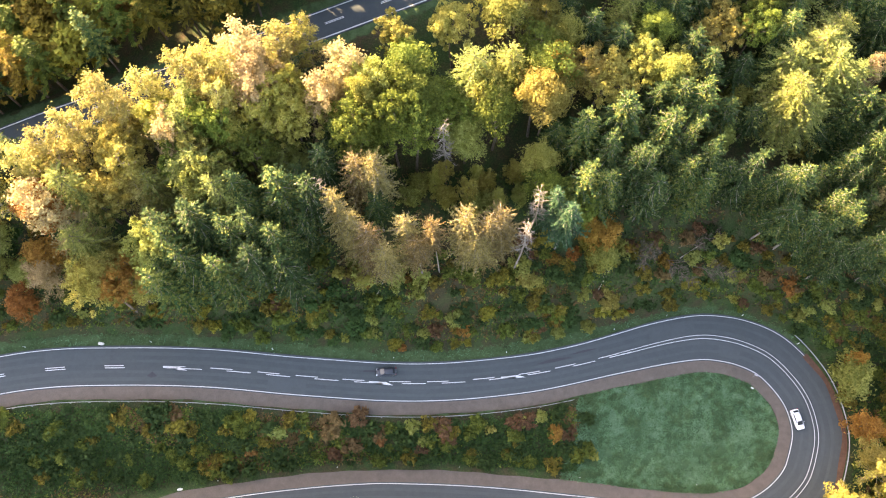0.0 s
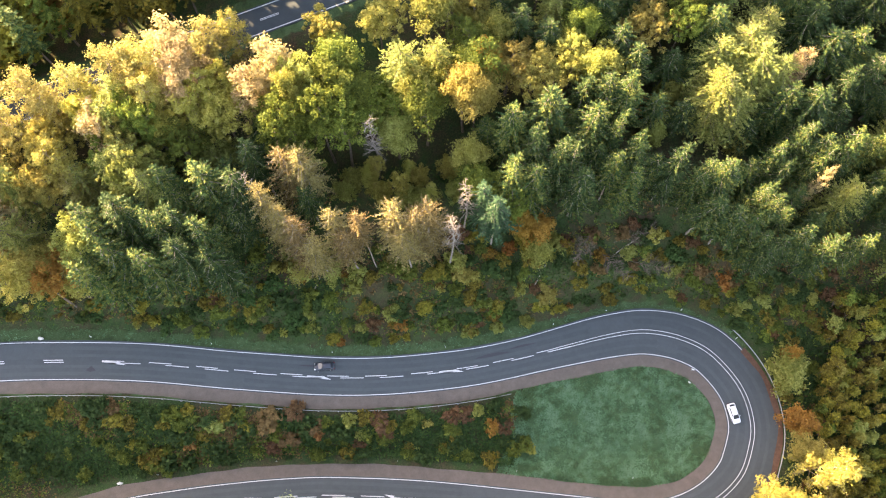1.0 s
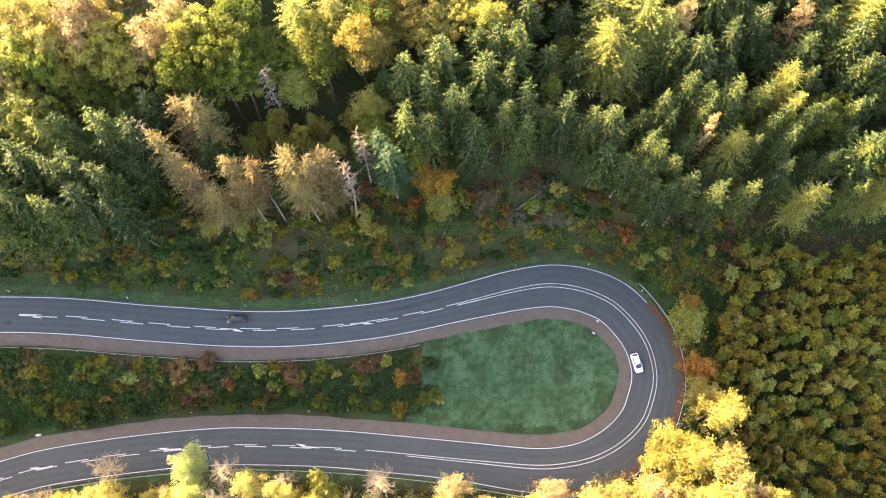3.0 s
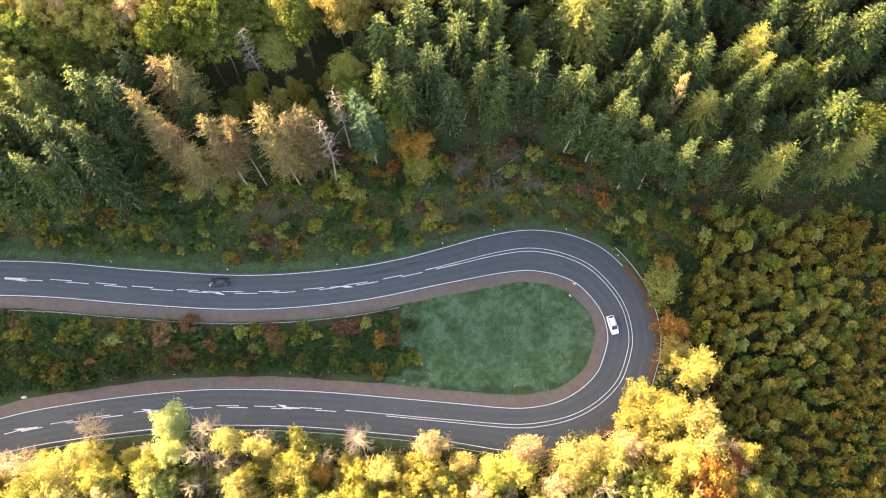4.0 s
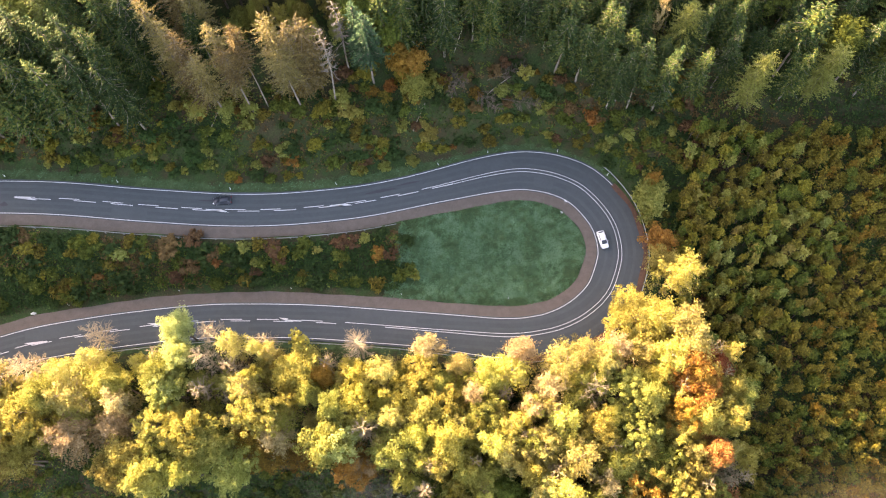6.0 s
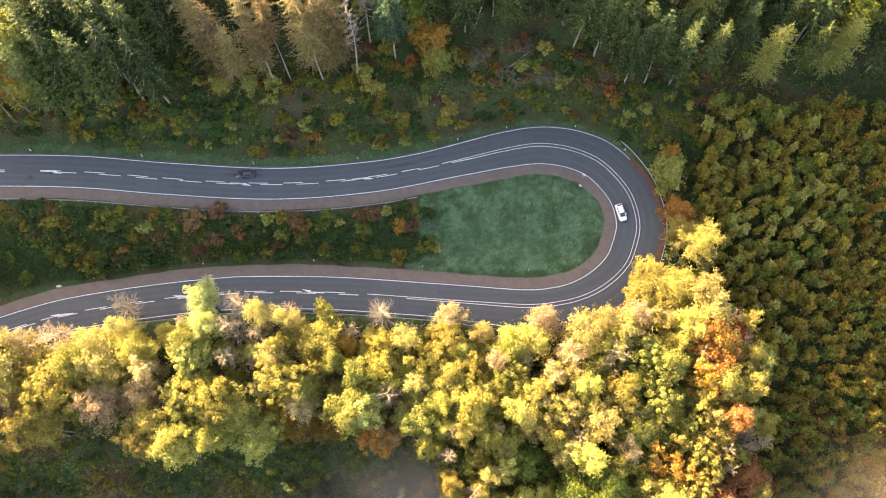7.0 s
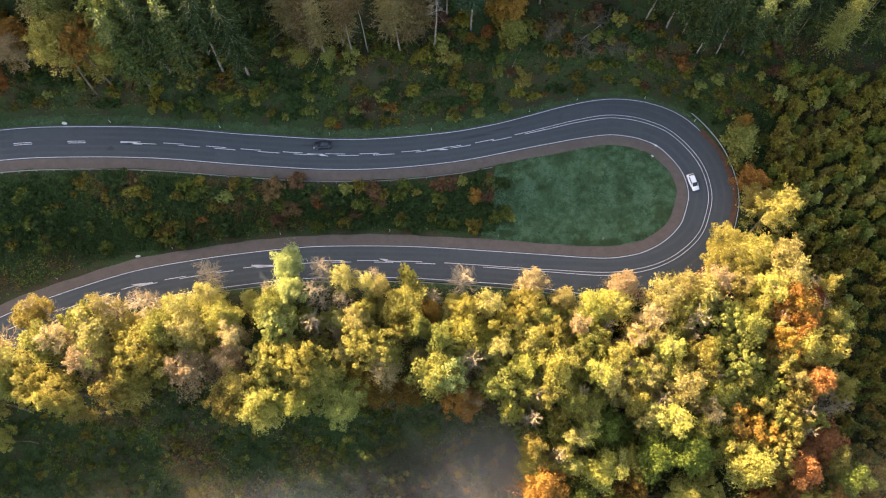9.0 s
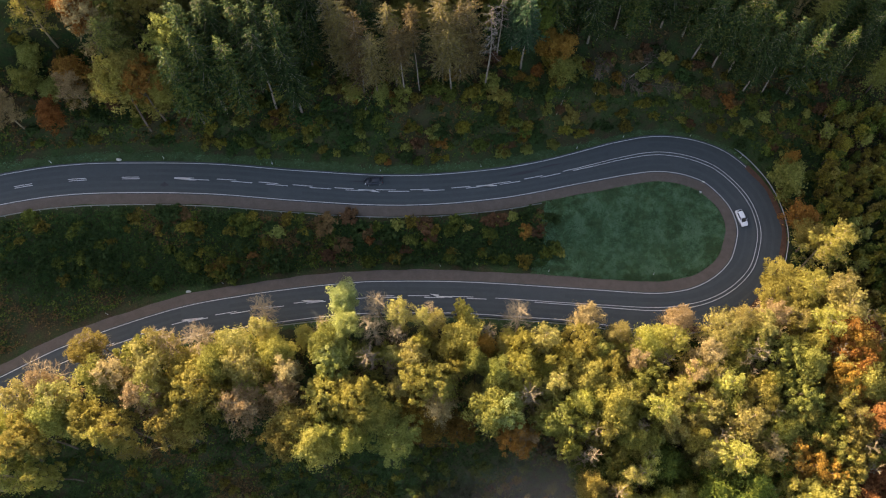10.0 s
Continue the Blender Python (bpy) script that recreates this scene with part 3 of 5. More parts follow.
def lobed_form(seed, H=20.0, R=4.4, low=0.26, lobes=6, leaves=10400, size=0.24, bark=BARK):
    """A broad-leaved tree whose limbs each carry a lobe of leaves, with deep notches between the lobes."""
    g = np.random.default_rng(seed)
    trunk_z = np.linspace(-1.0, H * 0.8, 9)
    path = np.stack([0.3 * np.sin(trunk_z * 0.35 + seed), 0.3 * np.cos(trunk_z * 0.3 + seed) - 0.3, trunk_z], 1)
    wood, P, N = [tube(path, np.linspace(0.30, 0.06, 9) * H / 20, 7)], [], []
    for i in range(lobes):
        a, rad = i * 2.39996 + g.normal(0, 0.3) + seed, R * (0.0 if i == 0 else g.uniform(0.42, 0.72))
        top = H * (g.uniform(0.95, 1.0) if i == 0 else g.uniform(0.8, 0.97))
        wide = R * g.uniform(0.34, 0.52)
        tall = H * g.uniform(0.11, 0.19)
        c = np.array([math.cos(a) * rad, math.sin(a) * rad, top - tall])
        j = int(np.clip(np.searchsorted(trunk_z, max(H * low * 0.8, c[2] - tall - rad)), 1, 8))
        wood.append(tube([path[j], (path[j] + c) / 2 + (0, 0, -0.4), c, c + (0, 0, tall * 0.7)], [0.11 * H / 20, 0.085, 0.05, 0.015], 5))
        tufts = 15
        for m in range(tufts):
            zz = 1 - 1.85 * (m + 0.5) / tufts
            b = m * 2.39996 + g.normal(0, 0.4)
            w = wide * math.sqrt(max(0.05, 1 - zz * zz)) * g.uniform(0.55, 1.1) * (1.12 - 0.3 * zz)
            t = c + (math.cos(b) * w, math.sin(b) * w, zz * tall)
            r = wide * g.uniform(0.2, 0.42)
            k = int(leaves / lobes / tufts * g.uniform(0.6, 1.4))
            d = unit(g.normal(size=(k, 3)) + (0, 0, 0.3))
            P.append(t + d * (1.1, 1.1, 0.95) * r * (0.5 + 0.55 * g.random((k, 1)))), N.append(d * 0.7 + g.normal(0, 0.55, (k, 3)) + (0, 0, 0.3))
            if m % 3 == 0:
                wood.append(tube([c + (0, 0, zz * tall * 0.5 - 0.4), t], [0.045, 0.015], 3))
    crown = sprays(g, np.concatenate(P), np.concatenate(N), size)
    return mesh_of("trunk", *joined(wood), [bark], smooth=True), mesh_of("crown", *crown, [LEAF["yellow"]])


def spruce_form(seed, H=24.0, R=3.7, low=0.3, whorls=24, arms=11, size=0.45, thin=0.36, droop=0.45, blunt=0.6, ragged=0.3, taper=0.66, bark=BARK):
    """A conifer: ragged whorls of boughs that droop and turn up at their tips, each a fishbone of narrow needle sprays."""
    g = np.random.default_rng(seed)
    z = np.linspace(-1.0, H, 8)
    wood = [tube(np.stack([0.1 * np.sin(z * 0.4 + seed), 0.1 * np.cos(z * 0.35), z], 1), np.linspace(0.26, 0.03, 8) * H / 24, 6)]
    P, U, W = [], [], []
    wide = 1 + 0.22 * np.sin(np.arange(40) * 2.1 + seed)
    for i in range(whorls):
        f = (i + 0.5) / whorls
        L = (R * (1 - f) ** taper + blunt) * min(1.0, 0.55 + f * 2.0)
        for k in range(arms if f < 0.9 else 6):
            if g.random() < 0.12:
                continue
            zz = H * (low + (1 - low) * (f + g.uniform(-0.6, 0.6) / whorls))
            a = 2 * np.pi * (k + g.uniform(-0.35, 0.35)) / arms + i * 1.1
            d = np.array([math.cos(a), math.sin(a), 0.0])
            w = np.array([-d[1], d[0], 0.0])
            l = L * g.uniform(1 - ragged, 1 + ragged * 0.8) * wide[int(a * 3) % 40]
            steps = int(np.clip(l / 0.4, 2, 8))
            for m in range(steps):
                q = (m + 1.0) / steps
                p = d * l * q * 0.92 + (0, 0, zz - droop * l * q + 0.3 * droop * l * q * q * q)
                spread = size * (0.6 + 0.55 * (1 - q)) * (0.75 + 0.16 * l)
                for sgn in (-1, 1):
                    P.append(p), U.append(d * 0.7 + w * sgn * g.uniform(0.5, 1.1) + (0, 0, g.normal(0.05, 0.25))), W.append(spread * g.uniform(0.7, 1.3))
                P.append(p), U.append(d + w * g.normal(0, 0.3) + (0, 0, g.normal(0.3, 0.3))), W.append(spread * g.uniform(0.8, 1.3))
            if k % 3 == 0 and l > 1.2:
                wood.append(tube([(0, 0, zz), d * l * 0.5 + (0, 0, zz - droop * l * 0.4), d * l * 0.9 + (0, 0, zz - droop * l * 0.6)], [0.05, 0.035, 0.012], 3))
    for k in range(34):
        P.append(np.array([0, 0, H - 0.07 * k]) + g.normal(0, 0.1, 3)), U.append(g.normal(0, 0.6, 3) + (0, 0, 0.6)), W.append(0.42)
    P, U, W = np.array(P), unit(np.array(U)), np.array(W)[:, None]
    P = P + g.normal(0, 0.07, P.shape)
    sidew = unit(np.cross(U, unit(np.array([0, 0, 1.0]) + g.normal(0, 0.45, U.shape))))
    v = np.stack([P + U * W * 0.95, P - U * W * 0.2 + sidew * W * thin, P - U * W * 0.2 - sidew * W * thin], 1).reshape(-1, 3)
    return mesh_of("trunk", *joined(wood), [bark], smooth=True), mesh_of("crown", v, np.arange(len(v)).reshape(-1, 3), [LEAF["spruce"]])


def bare_form(seed, H=20.0, R=3.2, low=0.3, limbs=44, twigs=10, mat=TWIG, upright=0.6):
    """A leafless tree: trunk, limbs and fine twigs."""
    g = np.random.default_rng(seed)
    z = np.linspace(-1.0, H, 8)
    path = np.stack([0.25 * np.sin(z * 0.3 + seed), 0.25 * np.cos(z * 0.27), z], 1)
    wood, fine = [tube(path, np.linspace(0.24, 0.03, 8) * H / 20, 6)], []
    for i in range(limbs):
        f = low + (1 - low) * (i + 0.5) / limbs
        p = np.array([np.interp(f * H, z, path[:, j]) for j in (0, 1, 2)])
        a = i * 2.4 + g.normal(0, 0.3)
        l = R * g.uniform(0.7, 1.15) * (1.15 - f * 0.75)
        d = np.array([math.cos(a), math.sin(a), upright * g.uniform(0.5, 1.3)])
        tip = p + d * l
        m = (p + tip) / 2 + g.normal(0, 0.12, 3)
        wood.append(tube([p, m, tip], [0.07, 0.045, 0.015], 4))
        for k in range(twigs):
            q = p + (tip - p) * g.uniform(0.3, 1.0)
            e = unit(d * 0.8 + g.normal(0, 0.55, 3) + (0, 0, 0.25)) * l * g.uniform(0.25, 0.5)
            fine.append(tube([q, q + e * 0.5 + g.normal(0, 0.04, 3), q + e], [0.026, 0.018, 0.006], 3))
            for _ in range(3):
                q2 = q + e * g.uniform(0.3, 0.9)
                e2 = unit(e + g.normal(0, 0.5, 3)) * l * g.uniform(0.12, 0.28)
                fine.append(tube([q2, q2 + e2], [0.015, 0.005], 3))
    return mesh_of("trunk", *joined(wood), [mat], smooth=True), mesh_of("twigs", *joined(fine), [mat])


def airy_form(seed, H=20.0, R=4.2):
    """A tree that has lost half its leaves: fine twigs with loose sprays among them."""
    g = np.random.default_rng(seed)
    trunk, twigs = bare_form(seed, H, R, 0.28, 30, 8, TWIG, 0.65)
    v = np.empty(len(twigs.vertices) * 3, np.float32)
    twigs.vertices.foreach_get("co", v)
    v = v.reshape(-1, 3)
    c = v[g.integers(0, len(v), 4200)] + g.normal(0, 0.34, (4200, 3))
    out = unit(c - (0, 0, H * 0.55)) + g.normal(0, 0.6, c.shape) + (0, 0, 0.3)
    lv, lf = sprays(g, c, out, 0.27)
    tf = np.array([p.vertices[:] for p in twigs.polygons])
    crown = mesh_of("crown", np.concatenate([lv, v]), [lf, tf + len(lv)], [LEAF["pale"], TWIG], [0, 1])
    return trunk, crown


def shrub_form(seed, R=1.4, H=1.8, leaves=420, size=0.3, lobes=9):
    """A shrub: stems and uneven lobes of leaf sprays, in one mesh."""
    g = np.random.default_rng(seed)
    wood, P, N = [], [], []
    for i in range(lobes):
        a, rad = i * 2.4 + g.normal(0, 0.3), R * math.sqrt((i + 0.5) / lobes) * 0.8
        c = np.array([math.cos(a) * rad, math.sin(a) * rad, H * g.uniform(0.4, 1.0) * (1.1 - 0.5 * rad / R)])
        r = R * g.uniform(0.25, 0.45)
        k = leaves // lobes
        d = unit(g.normal(size=(k, 3)) + (0, 0, 0.3))
        P.append(c + d * r * (0.4 + 0.7 * g.random((k, 1)))), N.append(d * 0.7 + g.normal(0, 0.5, (k, 3)) + (0, 0, 0.3))
        wood.append(tube([(c[0] * 0.15, c[1] * 0.15, -0.3), c * (0.55, 0.55, 0.6), c], [0.05, 0.03, 0.01], 4))
    wv, wf = joined(wood)
    lv, lf = sprays(g, np.concatenate(P), np.concatenate(N), size)
    return mesh_of("shrub", np.concatenate([wv, lv]), [wf, lf + len(wv)], [BARK, LEAF["herb"]], [0, 1])


FORMS = {
    "broad": [broad_form(11 + k, clumps=62 + 6 * (k % 3), low=0.46 + 0.04 * (k % 4)) for k in range(3)] + [lobed_form(201 + k, lobes=7 + k % 4, R=4.6 + 0.2 * (k % 3)) for k in range(6)],
    "small": [broad_form(181 + k, H=9.0, R=3.4, low=0.02, clumps=64, leaves=4600, size=0.3) for k in range(4)],
    "airy": [airy_form(91 + k) for k in range(4)],
    "spruce": [spruce_form(31 + k, whorls=24 + k % 3, low=0.14 + 0.06 * k, blunt=0.45 + 0.15 * (k % 3), bark=GREY_BARK) for k in range(6)],
    "larch": [spruce_form(51 + k, whorls=28, arms=13, size=0.4, thin=0.28, droop=0.3, blunt=1.0, low=0.18, ragged=0.45, taper=0.6) for k in range(4)],
    "plume": [spruce_form(61 + k, H=23.0, R=2.7, low=0.1 + 0.05 * k * k * (k > 1), whorls=30 - 3 * (k > 2) * k, size=0.38, thin=0.26, droop=0.25, blunt=1.2, ragged=0.42, taper=0.42, bark=GREY_BARK) for k in range(4)],
    "far": [broad_form(81 + k, clumps=34, low=0.04, leaves=1700, size=0.72) for k in range(3)] + [spruce_form(86 + k, whorls=11, arms=7, size=0.8) for k in range(2)],
    "bare": [bare_form(71 + k) for k in range(3)] + [bare_form(76 + k, R=2.6, low=0.45, limbs=40, twigs=6, upright=-0.15, mat=GREY_BARK) for k in range(2)],
}
SIZE = {"broad": (20.0, 4.4), "airy": (20.0, 4.2), "small": (9.0, 3.4), "spruce": (24.0, 3.3), "larch": (24.0, 3.3), "plume": (23.0, 2.9), "far": (20.0, 4.4), "bare": (20.0, 3.2)}
NAMES = {"broad": "autumn_tree", "airy": "thinning_tree", "small": "small_tree", "spruce": "spruce_tree", "larch": "larch_tree", "plume": "dying_conifer", "far": "forest_tree", "bare": "bare_tree"}
WORDS = {
    "pale": "tall broad-leaved tree with pale straw-yellow autumn leaves", "gold": "broad-leaved tree with deep golden autumn leaves",
    "yellow": "broad-leaved tree with bright yellow autumn leaves", "lime": "tree with light yellow-green foliage turning in autumn",
    "peach": "half-bare tree with pale pinkish-tan leaves", "green": "broad-leaved tree still in green leaf",
    "larch": "light green conifer with soft feathery boughs", "spruce": "dark green spruce with drooping boughs on the hillside",
    "bluish": "blue-green spruce beside dead tan conifers", "tan": "dying conifer with dry tan needles",
    "dead": "dead grey tree with short bare branches", "fresh": "tree with pale fresh green leaves rising by the road", "bare": "leafless tree with fine tan twigs", "orange": "broad-leaved tree with orange autumn leaves",
    "brown": "forest tree with brownish-yellow leaves on the hill", "red": "tree with red-brown autumn leaves", "olive": "small tree with olive-yellow leaves",
}


def stand(form, colour, x, y, H, r, variant=None):
    """Plant one tree, rooted in the ground."""
    if form == "broad" and (colour in ("pale", "peach") or (colour == "yellow" and rng.random() < 0.3)):
        form = "airy"
    if form == "broad" and H <= 11:
        form = "small"
    tall, wide = SIZE[form]
    v = FORMS[form]
    if variant is None:
        variant = int(rng.integers(len(v))) if form != "bare" else (int(rng.integers(3, 5)) if colour == "dead" else int(rng.integers(3)))
    root = tagged(new(NAMES[form] if colour != "dead" else "dead_tree"), WORDS[colour], "tree", "forest trees")
    root.empty_display_size = 0.5
    k = r / wide
    root.matrix_basis = pose(x, y, land(x, y)[0] - 0.1, rng.normal(0, 1.3), rng.normal(0, 1.3), rng.uniform(0, 360)) @ Matrix.Diagonal((k, k, H / tall, 1))
    trunk, crown = v[variant]
    part("trunk", trunk, root)
    ob = part("crown", crown, root)
    if form != "bare":
        ob.material_slots[0].link = "OBJECT"
        ob.material_slots[0].material = LEAF[colour]
    return root


TREES = {}
TREES[('spruce', 'spruce')] = [(-30.5, 50.8, 31.0, 4.4), (-25.9, 50.1, 30.1, 3.9), (-39.2, 43.3, 32.6, 3.3), (-35.7, 45.3, 32.3, 3.3), (-30.5, 42.3, 31.2, 2.9), (-46.1, 46.2, 30.2, 4.1), (-50.0, 41.0, 32.9, 3.7), (-38.6, 52.5, 26.8, 3.4), (-51.1, 44.9, 30.9, 3.5), (-30.2, 38.7, 27.4, 4.3), (-36.0, 39.4, 30.3, 3.8), (-47.9, 39.2, 30.0, 4.2), (-42.4, 38.5, 29.6, 3.9), (-53.2, 36.8, 30.7, 4.0), (-13.9, 51.2, 19.5, 2.9), (24.4, 62.9, 25.6, 3.8), (31.6, 64.9, 27.0, 4.1), (38.1, 62.7, 26.1, 3.6), (37.7, 68.8, 22.5, 3.3), (43.4, 62.1, 25.7, 2.5), (47.7, 58.7, 25.9, 3.0), (23.8, 53.9, 28.0, 3.7), (29.8, 58.2, 28.1, 3.3), (33.1, 56.9, 28.8, 3.1)]
TREES[('spruce', 'spruce')] += [(35.2, 56.0, 29.1, 3.1), (37.6, 53.6, 23.7, 3.9), (28.1, 53.6, 23.4, 3.6), (45.8, 67.7, 26.3, 3.4), (41.2, 68.6, 24.9, 3.2), (31.0, 54.3, 21.9, 3.2), (46.7, 54.5, 20.9, 3.5), (43.8, 56.4, 22.6, 3.0), (54.8, 56.7, 26.9, 3.7), (60.0, 54.5, 26.3, 2.6), (63.6, 54.7, 25.5, 3.5), (70.7, 50.2, 25.5, 2.9), (72.2, 49.7, 25.9, 2.6), (74.3, 58.5, 23.1, 2.9), (75.4, 56.4, 22.1, 2.2), (80.5, 67.4, 23.4, 4.0), (88.3, 71.6, 21.7, 2.8), (84.9, 79.2, 17.0, 4.5), (90.4, 79.2, 16.9, 4.0), (82.1, 58.8, 24.1, 2.7), (86.4, 59.1, 25.7, 3.2), (98.5, 52.8, 23.3, 2.4), (98.4, 57.1, 20.7, 1.9), (102.8, 70.1, 19.0, 4.1)]
TREES[('spruce', 'spruce')] += [(102.9, 64.4, 20.0, 2.2), (106.6, 79.5, 15.4, 4.2), (102.8, 56.5, 21.7, 2.4), (79.4, 62.2, 23.3, 2.7), (98.3, 46.7, 22.6, 2.4), (78.8, 42.4, 25.5, 2.7), (84.6, 42.2, 24.2, 3.0), (91.8, 43.4, 22.0, 2.6), (75.4, 68.6, 21.5, 3.0), (71.0, 46.7, 21.3, 3.7), (67.3, 48.2, 21.1, 3.7), (77.2, 49.2, 18.6, 2.8), (62.6, 50.2, 21.0, 3.6), (91.6, 51.6, 21.8, 2.1), (74.2, 42.3, 18.9, 3.3), (-36.9, 49.8, 23.1, 3.7), (-46.9, 44.7, 22.9, 3.8), (-31.2, 49.7, 23.2, 3.6), (-27.1, 47.8, 20.8, 3.2), (-54.2, 40.4, 24.1, 3.9), (71.4, 57.1, 15.6, 3.3), (81.5, 60.6, 14.4, 3.1), (87.2, 58.7, 16.9, 3.1), (94.5, 61.5, 12.7, 3.0)]
TREES[('spruce', 'spruce')] += [(80.3, 54.3, 15.3, 3.1), (99.7, 53.9, 14.0, 3.3), (88.5, 68.0, 15.9, 3.2), (97.9, 72.0, 11.2, 3.4), (78.7, 64.8, 15.8, 2.8), (71.0, 66.3, 12.4, 3.1), (40.6, 59.9, 18.9, 3.1), (52.3, 57.7, 18.4, 3.1), (59.9, 54.9, 18.1, 3.2), (101.0, 77.2, 9.1, 3.4), (96.1, 79.8, 9.5, 3.4), (89.3, 51.4, 14.8, 3.2), (106.0, 52.4, 12.1, 3.1), (100.4, 46.1, 13.1, 3.0), (52.7, 69.4, 15.7, 3.2), (58.7, 69.0, 12.6, 3.3), (28.1, 65.7, 18.1, 3.1), (35.5, 64.9, 17.5, 2.9), (20.6, 64.8, 15.3, 2.9), (106.9, 64.8, 11.8, 3.1), (85.1, 49.6, 14.5, 2.9), (75.0, 68.8, 13.4, 3.1), (60.7, 77.8, 13.6, 3.6), (55.0, 77.0, 14.6, 3.5)]
TREES[('spruce', 'spruce')] += [(112.2, 58.6, 19.7, 2.5), (115.5, 59.1, 18.9, 2.3), (121.8, 62.6, 17.7, 2.9), (117.8, 52.5, 19.1, 2.6), (108.3, 50.0, 18.8, 2.2), (95.6, 54.4, 21.8, 2.4), (115.8, 51.8, 16.4, 2.3), (100.1, 54.2, 19.8, 2.2), (86.6, 59.6, 25.6, 2.8), (94.7, 61.3, 20.8, 3.0), (75.9, 43.5, 21.6, 2.8), (72.3, 44.6, 20.5, 2.8), (81.5, 57.6, 24.6, 2.3), (105.4, 56.8, 21.1, 2.5), (111.9, 55.0, 16.9, 2.3), (124.0, 55.6, 18.4, 3.2)]
TREES[('larch', 'lime')] = [(88.5, 52.3, 21.6, 3.5), (98.8, 64.4, 20.0, 3.0), (99.2, 58.9, 21.9, 2.3), (93.4, 60.9, 21.0, 1.6), (104.1, 42.2, 22.7, 3.3), (119.1, 44.3, 21.7, 3.6), (99.1, 62.7, 20.4, 2.8)]
TREES[('larch', 'larch')] = [(3.8, 74.1, 22.9, 4.5), (10.4, 73.3, 23.2, 4.2), (64.0, 70.1, 21.6, 4.8), (63.2, 75.7, 20.6, 4.3), (69.8, 75.1, 20.6, 5.4), (67.0, 68.3, 18.6, 4.3), (-44.6, 55.9, 27.0, 4.3), (-40.5, 50.9, 29.3, 3.5), (-47.6, 63.5, 26.2, 4.3), (-48.2, 54.9, 24.9, 3.7), (-46.3, 65.5, 25.6, 3.6), (-67.7, 52.2, 28.9, 3.9), (-66.8, 43.5, 26.8, 4.1), (69.3, 78.2, 19.5, 6.1), (63.6, 68.8, 21.6, 4.3), (75.4, 73.5, 19.9, 4.1), (72.5, 82.9, 17.1, 4.6), (-54.6, 53.5, 22.1, 3.5)]
TREES[('plume', 'tan')] = [(-17.6, 55.0, 26.9, 3.3), (-13.5, 55.0, 27.1, 3.2), (-21.1, 48.4, 29.1, 2.6), (-15.5, 43.2, 27.5, 2.8), (-7.9, 44.2, 27.3, 2.9), (-2.5, 43.5, 29.0, 2.1), (3.1, 45.7, 29.2, 3.3), (7.1, 44.7, 28.3, 2.9), (9.9, 46.8, 26.1, 3.4), (-19.2, 46.0, 26.2, 2.7), (-12.2, 41.8, 23.8, 2.7), (4.8, 43.2, 24.2, 3.0), (-6.0, 42.2, 23.8, 2.7)]
TREES[('bare', 'dead')] = [(-22.8, 50.8, 28.5, 2.6), (-1.2, 61.3, 22.9, 3.7), (16.1, 50.6, 25.6, 3.1), (13.2, 44.0, 28.1, 3.5)]
TREES[('spruce', 'bluish')] = [(19.2, 51.0, 24.5, 2.5), (21.5, 48.0, 25.8, 3.4)]
TREES[('broad', 'green')] = [(-17.3, 63.4, 26.9, 4.5), (-10.7, 63.3, 29.4, 4.6), (-7.2, 69.6, 21.8, 5.5), (-6.8, 62.5, 25.3, 4.7), (-15.5, 60.9, 23.1, 4.8), (-4.0, 69.6, 19.4, 4.6), (-0.4, 69.6, 16.7, 4.9), (8.5, 66.5, 21.5, 4.7), (17.8, 74.9, 21.5, 4.8), (24.8, 52.6, 16.5, 3.6), (-37.7, 60.5, 22.1, 4.7), (-42.0, 62.9, 26.1, 4.1), (-6.3, 76.2, 20.0, 4.7), (16.4, 79.1, 19.7, 4.3), (-9.8, 70.1, 21.5, 4.6), (-14.8, 62.3, 22.7, 4.1), (-49.4, 57.3, 22.7, 4.1), (71.6, -42.6, 28.2, 4.5), (79.3, -33.9, 25.3, 5.2), (34.9, -41.5, 19.7, 5.5), (42.2, -40.6, 21.4, 4.5), (64.0, -48.0, 30.4, 5.1), (57.2, -47.9, 29.0, 5.0), (47.7, -40.1, 23.2, 4.5)]
TREES[('broad', 'green')] += [(51.5, -44.0, 21.7, 4.6)]
TREES[('broad', 'lime')] = [(-14.6, 69.7, 25.4, 3.8), (35.4, 76.2, 18.8, 5.4), (39.3, 73.1, 21.6, 3.6), (8.6, 71.2, 21.3, 4.1), (-6.3, 57.8, 9.0, 2.6), (3.5, 54.6, 9.0, 2.5), (-8.8, 56.3, 9.0, 2.1), (13.5, 56.8, 8.0, 2.0), (6.8, 55.5, 8.0, 2.0), (53.7, 67.6, 10.0, 2.8), (56.5, 73.4, 10.0, 2.9), (-43.1, 54.9, 27.5, 4.1), (-14.3, 67.7, 26.6, 3.3), (36.8, 77.2, 18.9, 4.4), (21.8, 81.5, 16.5, 3.7), (42.0, 74.7, 19.0, 4.0), (-55.2, 43.7, 26.9, 4.3), (-45.7, 52.9, 25.9, 3.5), (-46.4, -20.1, 25.1, 3.7), (-22.3, -18.7, 21.2, 5.4), (-24.1, -15.5, 19.9, 3.9), (8.6, -22.0, 24.7, 2.8), (13.8, -23.3, 25.4, 3.4), (44.7, -24.6, 24.8, 4.3)]
